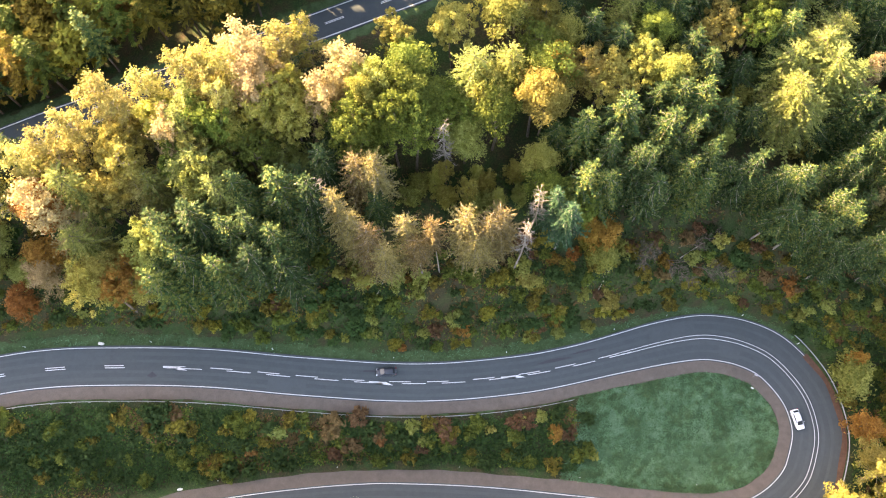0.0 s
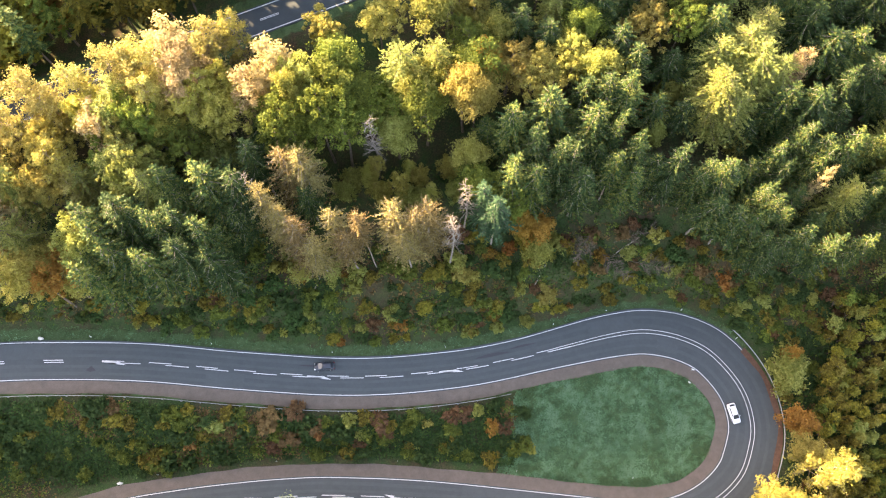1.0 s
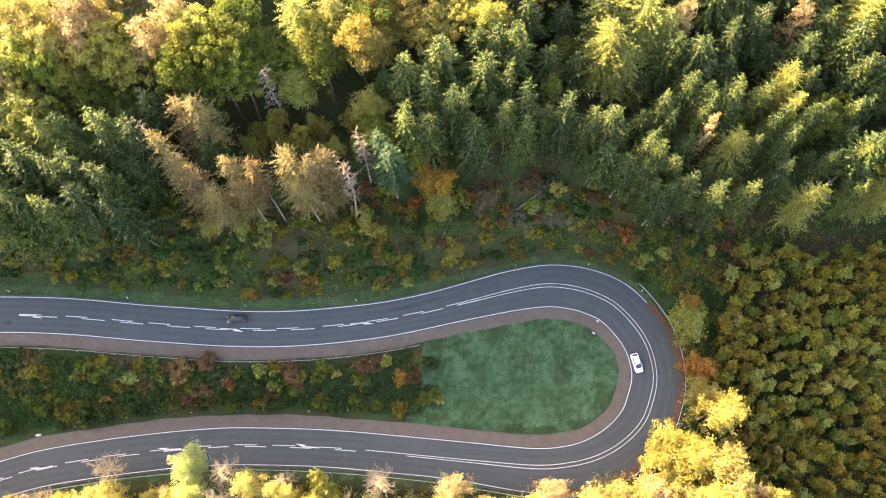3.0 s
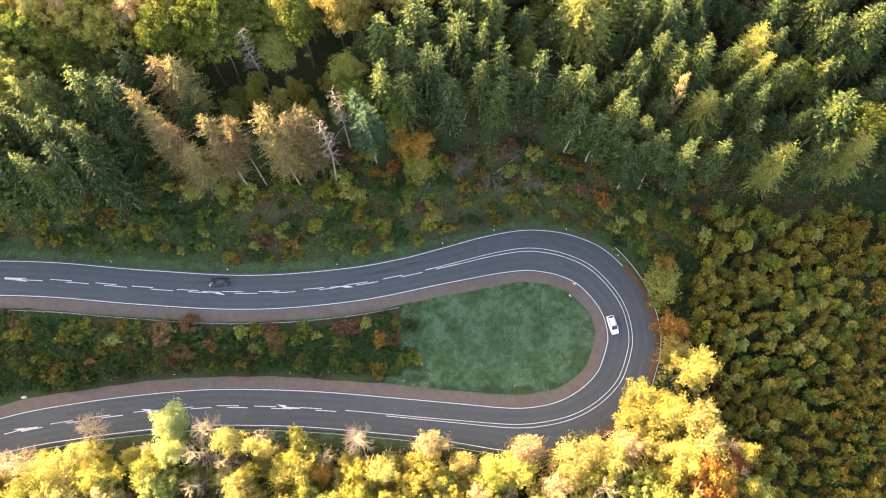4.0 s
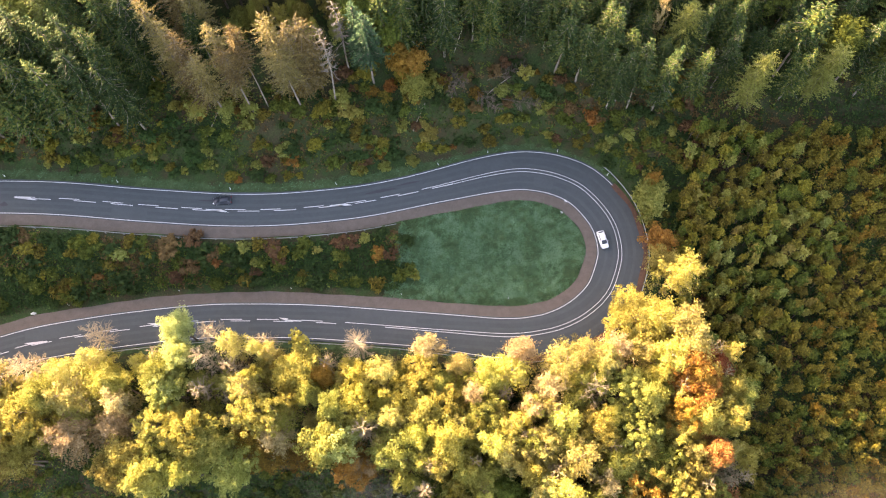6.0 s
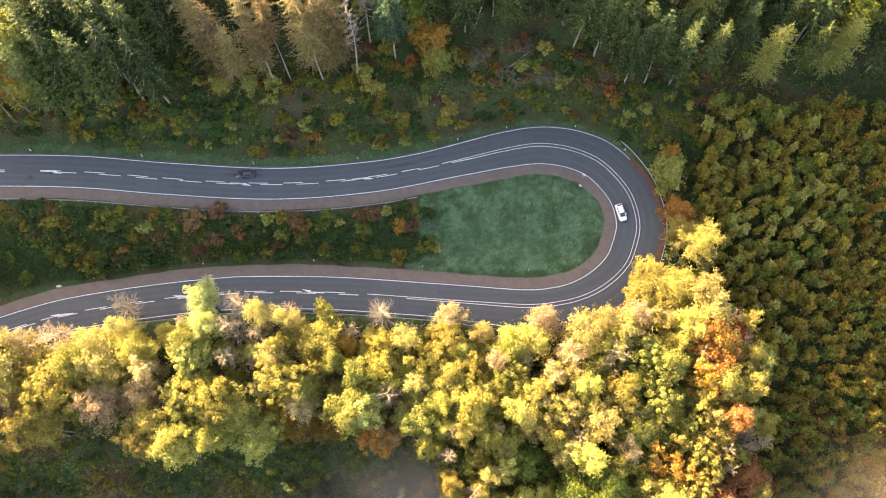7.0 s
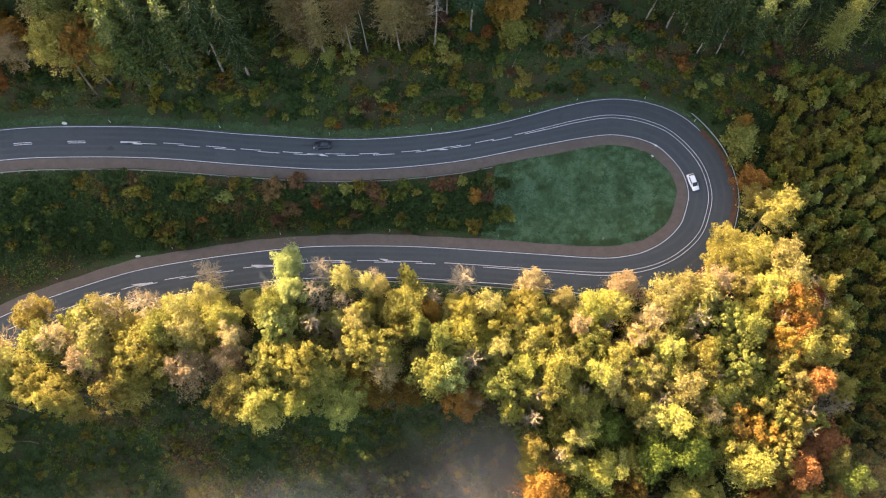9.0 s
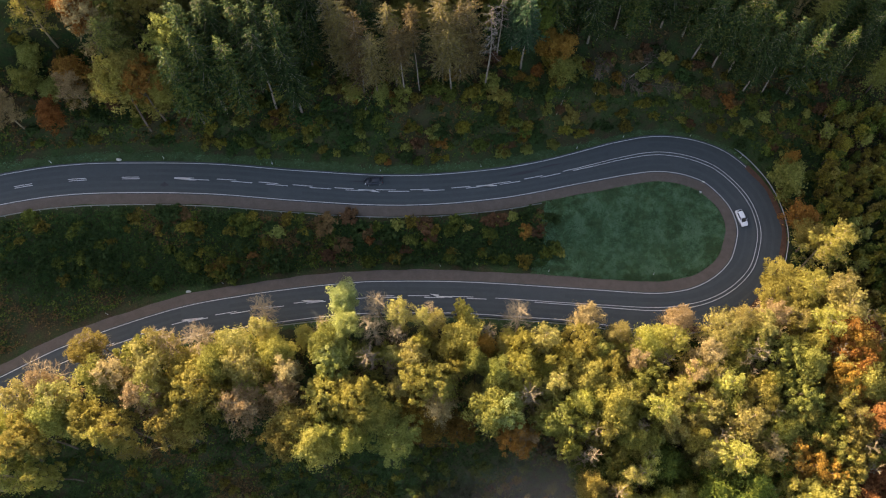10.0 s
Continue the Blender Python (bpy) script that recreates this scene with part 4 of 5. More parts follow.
TREES[('broad', 'lime')] += [(75.4, -20.7, 25.4, 5.6), (74.9, -27.6, 26.6, 5.0), (-11.7, -29.8, 21.0, 5.1), (-23.9, -33.6, 24.4, 4.5), (-8.5, -34.3, 21.0, 5.1), (80.1, -23.7, 26.6, 4.2), (26.2, -30.7, 24.6, 4.9), (13.1, -29.6, 25.4, 5.7), (68.8, -17.6, 23.1, 4.4), (73.3, -33.7, 24.0, 5.8), (97.6, -20.4, 21.5, 3.5), (98.6, -24.7, 21.4, 2.9), (-61.9, -18.2, 21.4, 3.3), (-77.1, -30.8, 27.0, 4.1), (-68.6, -23.3, 24.6, 4.3), (30.7, 46.9, 7, 3.5), (-87.5, 42.2, 5, 3), (-11.5, 41.7, 4, 2.2), (83.2, 23.4, 9, 4.5)]
TREES[('broad', 'gold')] = [(25.0, 75.8, 18.2, 5.6), (28.9, 74.0, 18.5, 5.3), (15.4, 69.1, 24.2, 4.7), (17.7, 69.3, 20.6, 4.0), (70.5, 65.3, 9.0, 2.0), (17.4, 60.3, 16.0, 3.6), (-63.5, 51.8, 22.9, 4.7), (-9.9, 80.4, 18.4, 3.3), (0.2, 82.0, 18.0, 4.5), (51.7, 83.1, 17.2, 4.7), (17.7, 73.2, 19.3, 3.5), (-46.5, 60.6, 25.0, 4.0), (-33.3, -17.5, 20.5, 3.8), (-55.0, -32.9, 24.4, 4.5), (-29.6, -32.0, 23.0, 5.2), (-33.6, -35.4, 25.4, 3.7), (-26.5, -38.4, 27.2, 5.1), (4.0, -22.3, 24.0, 2.6), (-2.0, -24.3, 26.0, 4.8), (31.7, -25.8, 26.0, 4.5), (-22.7, -25.6, 23.1, 5.4), (81.9, -38.5, 28.9, 4.6), (87.7, -36.5, 28.4, 5.2), (86.2, -41.7, 30.3, 4.3)]
TREES[('broad', 'gold')] += [(75.9, -48.3, 32.7, 5.1), (83.0, -47.3, 31.9, 4.6), (93.5, -25.7, 28.2, 4.0), (88.5, -26.7, 28.0, 4.5), (-74.3, -16.5, 19.3, 3.8), (-64.9, -32.2, 28.6, 4.2), (-54.0, -32.4, 28.1, 4.1), (-82.7, -33.9, 29.0, 4.4), (-71.9, -30.9, 27.2, 4.0), (-82.2, -40.6, 24.7, 3.0), (-66.2, 36.4, 24.5, 4.6), (-58.6, 38.8, 18.0, 4.2), (-64.2, 39.4, 22.0, 4.2), (-67.2, 41.7, 9, 5.5), (-63, 40.2, 8, 4.5), (-73.6, 41.9, 8, 4), (-45.4, 41.6, 6, 4), (84.8, 5.9, 12, 3.6)]
TREES[('broad', 'yellow')] = [(3.3, 55.3, 15.0, 2.0), (-1.1, 58.5, 14.0, 1.7), (7.2, 58.2, 11.0, 2.0), (12.6, 60.1, 10.0, 2.0), (9.1, 55.2, 9.0, 2.0), (-1.3, 56.0, 10.0, 2.3), (-3.3, 58.2, 11.0, 1.8), (5.0, 59.4, 11.0, 1.5), (-26.9, 79.0, 17.0, 3.6), (-31.0, 68.8, 23.5, 5.3), (-28.3, 64.7, 23.3, 5.1), (-60.4, 59.5, 22.7, 5.4), (-58.3, 55.0, 23.6, 5.3), (-52.0, 63.5, 24.3, 4.0), (-35.1, 64.2, 22.6, 4.0), (-39.6, 62.4, 21.9, 3.5), (-3.3, -16.9, 24.0, 2.0), (-50.6, -24.2, 26.2, 6.3), (-16.7, -26.5, 23.7, 5.0), (-17.8, -31.8, 23.0, 3.6), (-18.4, -35.5, 24.4, 3.6), (5.1, -15.1, 21.8, 5.2), (5.7, -10.0, 15.8, 2.0), (18.4, -17.6, 22.5, 2.6)]
TREES[('broad', 'yellow')] += [(31.7, -17.2, 20.6, 4.3), (23.5, -20.2, 22.9, 1.7), (17.8, -22.1, 24.3, 4.5), (28.1, -21.7, 24.2, 4.0), (30.2, -29.1, 26.3, 3.7), (37.3, -22.4, 24.0, 3.5), (45.6, -18.7, 19.9, 4.3), (49.9, -17.1, 17.1, 4.9), (36.9, -30.6, 29.7, 5.0), (34.7, -35.5, 27.0, 3.7), (44.8, -31.7, 28.1, 4.0), (50.2, -28.3, 25.9, 4.3), (54.3, -30.6, 26.8, 2.6), (76.2, -6.2, 12.3, 5.8), (80.9, -5.6, 15.8, 5.9), (81.7, -14.2, 24.0, 5.4), (61.1, -27.4, 26.0, 4.9), (67.9, -28.6, 26.1, 5.0), (60.9, -41.0, 33.6, 4.9), (27.8, -38.5, 28.1, 2.9), (39.9, -35.6, 26.8, 3.2), (39.7, -48.6, 25.2, 4.5), (-67.1, -34.7, 29.6, 2.7), (-34.5, 41.6, 4, 2.5)]
TREES[('broad', 'yellow')] += [(-17.7, 41.4, 5, 2.6)]
TREES[('broad', 'orange')] = [(20.0, 73.8, 21.2, 3.8), (53.2, 71.1, 8.0, 2.9), (28.1, 49.9, 10.0, 3.3), (19.2, 74.1, 21.3, 3.0), (-75.0, 50.1, 25.1, 4.5), (88.3, -22.9, 27.5, 4.5), (86.1, -25.6, 27.5, 3.9), (86.6, -16.7, 26.7, 4.8), (91.5, -19.4, 26.2, 4.6), (17.6, -33.9, 23.5, 4.4), (77.9, -42.9, 30.4, 5.7), (10.5, -16.0, 18.8, 3.2), (-62.2, 37.6, 22.5, 4.4), (30.5, 49.5, 10, 3.2), (83.9, 26.6, 8.5, 1.5), (84.3, 12.5, 10, 3.2)]
TREES[('broad', 'peach')] = [(78.1, 74.5, 19.6, 2.9), (101.4, 75.7, 17.6, 3.1), (83.6, 54.1, 22.0, 1.5), (-36.8, 74.9, 20.7, 5.4), (-34.3, 72.9, 23.3, 4.6), (-35.2, 69.3, 25.9, 5.0), (-23.5, 66.9, 24.2, 4.6), (-19.3, 72.9, 22.8, 5.3), (-50.0, 60.6, 25.2, 4.5), (-72.1, 47.7, 29.0, 5.4), (-21.1, 69.8, 22.1, 3.5), (-31.7, -21.4, 22.2, 3.7), (-40.6, -27.6, 23.1, 5.3), (-33.0, -26.1, 19.6, 4.7), (33.2, -11.5, 14.0, 3.7), (52.1, -12.8, 12.7, 4.1), (41.4, -21.7, 22.9, 3.4), (53.3, -24.9, 25.2, 3.4), (57.4, -19.3, 21.8, 4.1), (18.5, -34.6, 20.2, 3.6), (72.2, -11.8, 16.9, 3.9), (69.8, -38.6, 27.2, 3.9), (0.9, -28.7, 19.8, 3.8), (-64.4, -23.4, 25.4, 4.9)]
TREES[('broad', 'peach')] += [(-58.9, -26.8, 26.4, 4.2), (-79.9, -24.9, 21.9, 3.8)]
TREES[('broad', 'pale')] = [(-30.5, 76.1, 19.4, 4.7), (-43.9, 72.1, 20.9, 4.0), (-39.2, 70.4, 25.0, 3.9), (-57.9, 64.4, 22.1, 4.1), (-62.1, 65.1, 21.0, 4.6), (-47.9, 70.0, 22.2, 3.8), (-53.9, 67.1, 21.5, 4.6), (-43.1, 69.2, 23.9, 4.2), (-39.9, 65.9, 25.8, 3.7), (-71.3, 58.0, 23.8, 4.7), (-67.6, 60.8, 22.0, 4.7), (-75.1, 55.8, 24.6, 4.8), (-56.8, 52.2, 19.6, 3.7), (-42.4, -14.6, 19.2, 3.9), (-40.3, -19.8, 22.9, 5.2), (-59.0, -20.0, 23.6, 5.5), (-59.2, -25.4, 24.0, 4.8), (23.1, -16.1, 21.8, 4.2), (39.5, -15.5, 14.4, 3.5), (-0.1, -12.8, 19.8, 2.7), (-2.4, -11.4, 18.5, 2.3), (-7.2, -10.4, 18.6, 3.5), (-5.1, -19.3, 24.1, 4.0), (61.2, -15.1, 15.3, 5.0)]
TREES[('broad', 'pale')] += [(66.0, -12.7, 13.6, 3.8), (70.2, -14.1, 19.5, 5.0), (86.4, -5.9, 21.6, 5.2), (88.0, -10.8, 23.9, 6.4), (50.4, -34.8, 24.3, 4.1), (56.6, -38.1, 27.3, 3.5), (56.6, -31.9, 25.7, 4.1), (25.2, -25.3, 24.2, 4.0), (-36.5, -12.1, 15.6, 3.4), (63.4, -33.4, 28.8, 5.2), (-57.8, -15.7, 19.5, 3.3), (-83.8, -27.3, 23.0, 4.8), (-76.8, -26.4, 24.2, 5.0)]
TREES[('broad', 'fresh')] = [(-19.7, -6.4, 17.4, 3.9), (-19.5, -12.1, 18.8, 3.3), (-22.3, -17.6, 21.0, 4.5), (13.2, -29.7, 26.2, 4.2)]
TREES[('broad', 'brown')] = [(-3.9, -31.5, 12.4, 4.7), (4.8, -31.7, 13.0, 3.7), (-5.4, -28.3, 16.7, 4.6)]
TREES[('broad', 'red')] = [(93.9, -45.0, 24.4, 5.5), (87.4, -49.5, 29.0, 5.0), (94.7, -15.2, 19.5, 3.5), (91.1, -31.4, 29.6, 3.3)]
TREES[('bare', 'bare')] = [(-12.4, -7.9, 17.7, 3.6), (-13.6, -12.7, 19.4, 3.9), (-13.9, -19.1, 20.8, 3.7), (-38.3, -7.2, 13.5, 3.6), (-49.5, -14.7, 19.4, 3.9), (-56.7, -15.3, 19.2, 4.3), (18.3, -11.0, 14.5, 4.1), (19.0, -27.5, 24.1, 4.1), (11.1, -14.1, 16.4, 3.0), (67.4, -20.7, 24.6, 4.5), (-24.2, -11.9, 15.6, 2.5), (-0.2, -9.5, 16.6, 2.1), (-7.8, -14.4, 20.5, 3.0), (-49.5, -13.8, 18.5, 2.8), (-81.9, -20.5, 19.3, 3.6), (-72.5, -14.7, 19.4, 2.9)]
TREES[('airy', 'yellow')] = [(85.4, 2.9, 20.5, 5.0)]

planted = []
for (form, colour), rows in TREES.items():
    for x, y, H, r in rows:
        stand(form, colour, x, y, H, r)
        planted.append((x, y, r))


def fill(x0, x1, y0, y1, count, gap, kinds, clear=7.5, keep=None, crown_line=None):
    """Scatter further trees with a least gap over a stretch of wood, off the roads."""
    placed = 0
    for _ in range(count * 14):
        if placed >= count:
            break
        x, y = rng.uniform(x0, x1), rng.uniform(y0, y1)
        if keep and not keep(x, y):
            continue
        dr, dt = away(x, y)
        if dr[0] < clear or dt[0] < 6.0:
            continue
        if any((x - a) ** 2 + (y - b) ** 2 < (gap * 0.6 + c * 0.45) ** 2 for a, b, c in planted):
            continue
        form, colour, H, r = kinds[int(rng.integers(len(kinds)))]
        H, r = H * rng.uniform(0.78, 1.14), r * rng.uniform(0.8, 1.2)
        if crown_line:
            H = min(29.0, crown_line(y) - land(x, y)[0]) * rng.uniform(0.84, 1.0)
        stand(form, colour, x, y, H, r)
        planted.append((x, y, r))
        placed += 1


conifers = [("spruce", "spruce", 23, 3.5)] * 9 + [("larch", "larch", 22, 3.6)] + [("broad", "green", 19, 4)]
mixed = [("broad", "green", 20, 4.4), ("broad", "lime", 20, 4.4), ("broad", "yellow", 20, 4.4), ("spruce", "spruce", 23, 3.3), ("broad", "lime", 19, 4.2), ("broad", "pale", 19, 4.0)]
autumn = [("broad", "yellow", 21, 4.0)] * 3 + [("broad", "gold", 20, 4.0)] + [("broad", "lime", 21, 4.2), ("broad", "lime", 21, 4.2), ("broad", "yellow", 20, 4.0), ("broad", "pale", 21, 3.8), ("broad", "peach", 19, 3.4), ("bare", "bare", 19, 3)]
hill = [("far", "green", 17, 4.4), ("far", "brown", 16, 4.2), ("far", "spruce", 18, 4.2), ("far", "brown", 16, 4.2), ("far", "olive", 17, 4.4)]
fill(108, 165, 44, 125, 130, 4.8, conifers)
fill(20, 112, 74, 118, 80, 4.8, conifers, crown_line=lambda y: 43 + 0.36 * (y - 74))
fill(-70, -15, 45, 64, 6, 4.4, [("spruce", "spruce", 23, 3.3)])
fill(-110, 20, 50, 92, 40, 4.6, mixed, keep=lambda x, y: y < 60 + 0.41 * (x + 86) - 2 and not (-16 < x < 17 and y < 63) and not (-32 < x < 6 and y > 72))
# front rows border the upper road; the unseen rows behind help shade it
fill(-150, 70, 50, 160, 340, 2.2, hill, clear=9, keep=lambda x, y: 70.5 < y - 0.41 * (x + 86) < 108)
# unseen wood further uphill, added to keep the low sun off the upper road
wood_v, wood_f, base = [], [], 0
for k in range(900):
    x, y = rng.uniform(-170, 70), rng.uniform(70, 190)
    if not 104 < y - 0.41 * (x + 86) < 132 or any((x - a) ** 2 + (y - b) ** 2 < 20 for a, b, c in planted) or base > 160 * 5000:
        continue
    planted.append((x, y, 4.0))
    crown = FORMS["far"][int(rng.integers(3))][1]
    v = np.empty(len(crown.vertices) * 3, np.float32)
    crown.vertices.foreach_get("co", v)
    v = v.reshape(-1, 3) * (1.05, 1.05, rng.uniform(0.75, 0.95)) + (x, y, land(x, y)[0] - 1.0)
    wood_v.append(v), wood_f.append(np.arange(len(v)).reshape(-1, 3) + base)
    base += len(v)
tagged(new("far_wood", mesh_of("far_wood", np.concatenate(wood_v), wood_f, [LEAF["green"], LEAF["olive"]], [k % 2 for k in range(len(wood_f))])), "unseen dense green and olive wood added higher up the hill to shade the road", "wood", kind="stuff")
fill(-115, -84, -44, -18, 14, 3.4, autumn, clear=9.5, keep=lambda x, y: y > -0.5 * (-60 - x) - 30, crown_line=lambda y: 13 + 0.15 * (y + 9))
fill(-118, -84, -56, -26, 12, 4.2, autumn, clear=9.5, keep=lambda x, y: y > -0.5 * (-60 - x) - 26 and not (-80 < x < -48 and y < -27), crown_line=lambda y: 13 + 0.2 * (y + 9))
late = [("broad", "orange", 19, 4.6), ("broad", "gold", 20, 4.6), ("broad", "green", 20, 4.4), ("broad", "brown", 19, 4.6), ("broad", "red", 18, 4.2), ("broad", "yellow", 20, 4.4)]
fill(30, 104, -72, -48, 34, 3.6, late, crown_line=lambda y: 9 + 0.3 * (y + 45))
storey = [("broad", "yellow", 19, 3.4), ("broad", "lime", 19, 3.4), ("broad", "gold", 19, 3.4), ("broad", "pale", 19, 3.2), ("bare", "bare", 19, 2.8)]
fill(-60, 34, -31, -13, 44, 0.9, storey, clear=9.0, keep=lambda x, y: y > -27 - 3 * math.sin(x * 0.09), crown_line=lambda y: 6.5 + 0.15 * (y + 9))
fill(30, 98, -50, -12, 95, 0.5, storey, clear=9.0, crown_line=lambda y: 9.5 + 0.1 * (y + 9))
fill(-120, -72, 36, 56, 10, 5, [("broad", "lime", 9, 3.2), ("broad", "orange", 9, 3.4), ("broad", "peach", 12, 3.6)])


# ---- shrubs, young trees and undergrowth ----
SHRUBS = [shrub_form(101 + k, leaves=380 + 40 * k, lobes=8 + k) for k in range(5)]
SHRUB_WORDS = {"yellow": "low shrub with yellow autumn leaves", "gold": "golden autumn shrub among dark herbs", "lime": "yellow-green shrub on the bank",
               "orange": "small orange-leaved shrub beside the road bank", "red": "red-brown autumn shrub on the bank", "herb": "low dark green shrub on the slope", "green": "green bramble shrub on the slope",
               "olive": "olive-leaved shrub on the bank", "rust": "rust-brown brush with dry leaves", "brown": "brownish-yellow bush on the slope"}


SHRUB_TINTS = list(SHRUB_WORDS)
shrub_count, brush = 0, {"v": [], "f": [], "m": [], "n": 0}


def shrub(colour, x, y, r, h):
    """A shrub of its own for the first few hundred; the rest grow together as one brush."""
    global shrub_count
    shrub_count += 1
    me, z, turn = SHRUBS[int(rng.integers(5))], land(x, y)[0] - 0.05, rng.uniform(0, 360)
    m = pose(x, y, z, 0, 0, turn) @ Matrix.Diagonal((r / 1.4, r / 1.4, h / 1.8, 1))
    if shrub_count <= 290:
        ob = tagged(new("shrub", me), SHRUB_WORDS[colour], "shrub", "shrubs on the slope")
        ob.material_slots[1].link = "OBJECT"
        ob.material_slots[1].material = LEAF[colour]
        ob.matrix_basis = m
        return
    v = np.empty(len(me.vertices) * 3, np.float32)
    me.vertices.foreach_get("co", v)
    first = next(p for p in me.polygons if p.material_index == 1).vertices[0]
    v = v.reshape(-1, 3)[first:]
    m = np.array(m)
    brush["v"].append(v @ m[:3, :3].T + m[:3, 3])
    brush["f"].append(np.arange(len(v)).reshape(-1, 3) + brush["n"])
    brush["m"].append(SHRUB_TINTS.index(colour))
    brush["n"] += len(v)


BUSHES = {}
BUSHES['orange'] = [(2.0, 32.9, 2.2, 2.2), (-10.5, 29.1, 1.0, 1.2), (-44.3, 40.1, 2.9, 2.7), (-42.0, 40.9, 2.2, 2.0), (39.0, 37.8, 1.1, 1.2), (71.3, 41.1, 2.4, 3.0), (25.1, 46.6, 1.7, 3.0), (52.0, 38.1, 1.0, 1.2), (21.7, 11.7, 1.9, 3)]
BUSHES['lime'] = [(0.2, 34.5, 2.0, 2.0), (-6.1, 32.1, 1.7, 1.7), (-16.6, 34.3, 1.5, 1.5), (-6.3, 41.9, 2.3, 4.0), (-7.1, 39.0, 1.9, 3.0), (-18.4, 42.8, 2.9, 3.5), (14.0, 44.4, 2.6, 3.5), (20.6, 36.8, 1.3, 1.4), (23.1, 32.8, 1.7, 1.7), (27.6, 39.5, 1.8, 1.9), (20.6, 36.9, 1.3, 1.4), (29.5, 34.2, 1.9, 1.9), (50.3, 46.4, 2.0, 2.0), (60.0, 44.2, 2.5, 3.0), (79.3, 37.2, 1.8, 1.8), (16.9, 31.8, 2.0, 2.0), (22.8, 32.8, 1.5, 1.5), (36.0, 46.8, 1.3, 1.4), (-8.2, 12.8, 1.7, 2), (-6.2, 10.3, 1.5, 1.6), (14.8, 13.6, 1.4, 1.6), (18.6, 14.8, 1.5, 1.8), (-36.3, 11.9, 2, 2.2), (5.3, 7.7, 0.9, 1)]
BUSHES['yellow'] = [(4.2, 29.3, 1.9, 1.9), (-22.7, 31.2, 1.3, 1.2), (-23.3, 42.8, 1.7, 1.7), (-26.3, 31.8, 1.1, 1.2), (54.3, 46.0, 1.5, 1.5), (61.6, 40.4, 1.5, 1.5), (41.0, 59.3, 0.9, 1.2), (29.7, 7.3, 1.4, 1.6)]
BUSHES['gold'] = [(-26.6, 31.7, 1.0, 1.2), (-44.9, 41.6, 3.2, 3.0), (-40.0, 41.1, 1.6, 1.5), (10.8, 39.4, 1.3, 1.4), (15.1, 42.0, 2.4, 3.0), (17.5, 41.2, 1.8, 1.9), (33.7, 38.7, 2.4, 3.0), (55.7, 49.4, 2.0, 3.0), (60.8, 38.9, 2.6, 2.6), (53.0, 38.1, 1.1, 1.2), (89.3, 37.2, 1.5, 1.5), (17.2, 41.2, 2.1, 2.2), (32.5, 40.1, 1.3, 1.4), (57.5, 38.8, 1.4, 1.4), (7.9, 12.4, 1.3, 1.5)]
BUSHES['olive'] = [(-32.9, 35.1, 1.3, 1.2), (-4.8, 35.6, 1.9, 1.9), (17.2, 32.2, 2.0, 2.0), (-12.3, 29.9, 1.7, 1.6), (10.0, 42.4, 2.4, 3.0), (7.4, 35.7, 2.0, 2.0), (0.7, 30.2, 1.4, 1.4), (22.8, 36.5, 1.7, 1.8), (28.8, 47.8, 2.8, 4.0), (20.3, 49.5, 1.7, 1.8), (32.3, 37.1, 2.0, 2.0), (68.9, 38.0, 1.8, 1.8), (70.4, 45.9, 1.5, 1.5), (73.3, 44.3, 1.7, 1.7), (65.9, 47.0, 1.3, 1.4), (47.9, 39.4, 2.2, 2.2), (51.4, 42.6, 2.2, 2.2), (83.4, 35.8, 1.6, 1.6), (47.0, 56.3, 2.0, 4.0), (81.4, 31.5, 1.2, 1.2), (40.4, 41.1, 1.9, 1.9), (56.9, 46.1, 1.7, 1.8), (72.7, 39.3, 1.4, 1.4), (29.6, 44.6, 2.3, 3.5)]
BUSHES['olive'] += [(54.8, 41.3, 1.5, 1.5), (43.8, 37.3, 1.6, 1.6), (25.9, 7.4, 1.2, 1.3), (-39.1, 10.1, 2, 2), (-56.3, 13.1, 2.4, 2.2), (-54.6, 8.7, 1.8, 1.8), (-46.9, 12.1, 1.6, 1.7), (-29.6, 11.9, 1.6, 1.6), (-41.6, 14.7, 1.6, 1.6)]
BUSHES['green'] = [(-27.4, 34.8, 2.0, 1.9), (-35.9, 34.6, 2.1, 2.0), (-44.1, 33.8, 2.5, 2.3), (-32.8, 32.1, 2.1, 2.0), (-12.4, 37.2, 1.9, 1.9), (-17.8, 32.0, 1.7, 1.6), (11.5, 32.9, 2.3, 2.3), (-9.3, 32.6, 1.6, 1.6), (-40.2, 31.1, 1.9, 1.8), (-3.2, 29.4, 1.5, 1.5), (64.6, 42.2, 1.9, 1.9), (63.6, 39.1, 1.7, 1.6), (22.4, 35.7, 1.9, 1.9), (36.2, 34.3, 1.6, 1.6), (44.4, 33.7, 1.4, 1.4), (72.2, 34.1, 1.8, 1.8), (74.8, 31.9, 1.7, 1.6), (77.2, 34.5, 1.6, 1.6), (68.2, 35.0, 1.4, 1.4)]
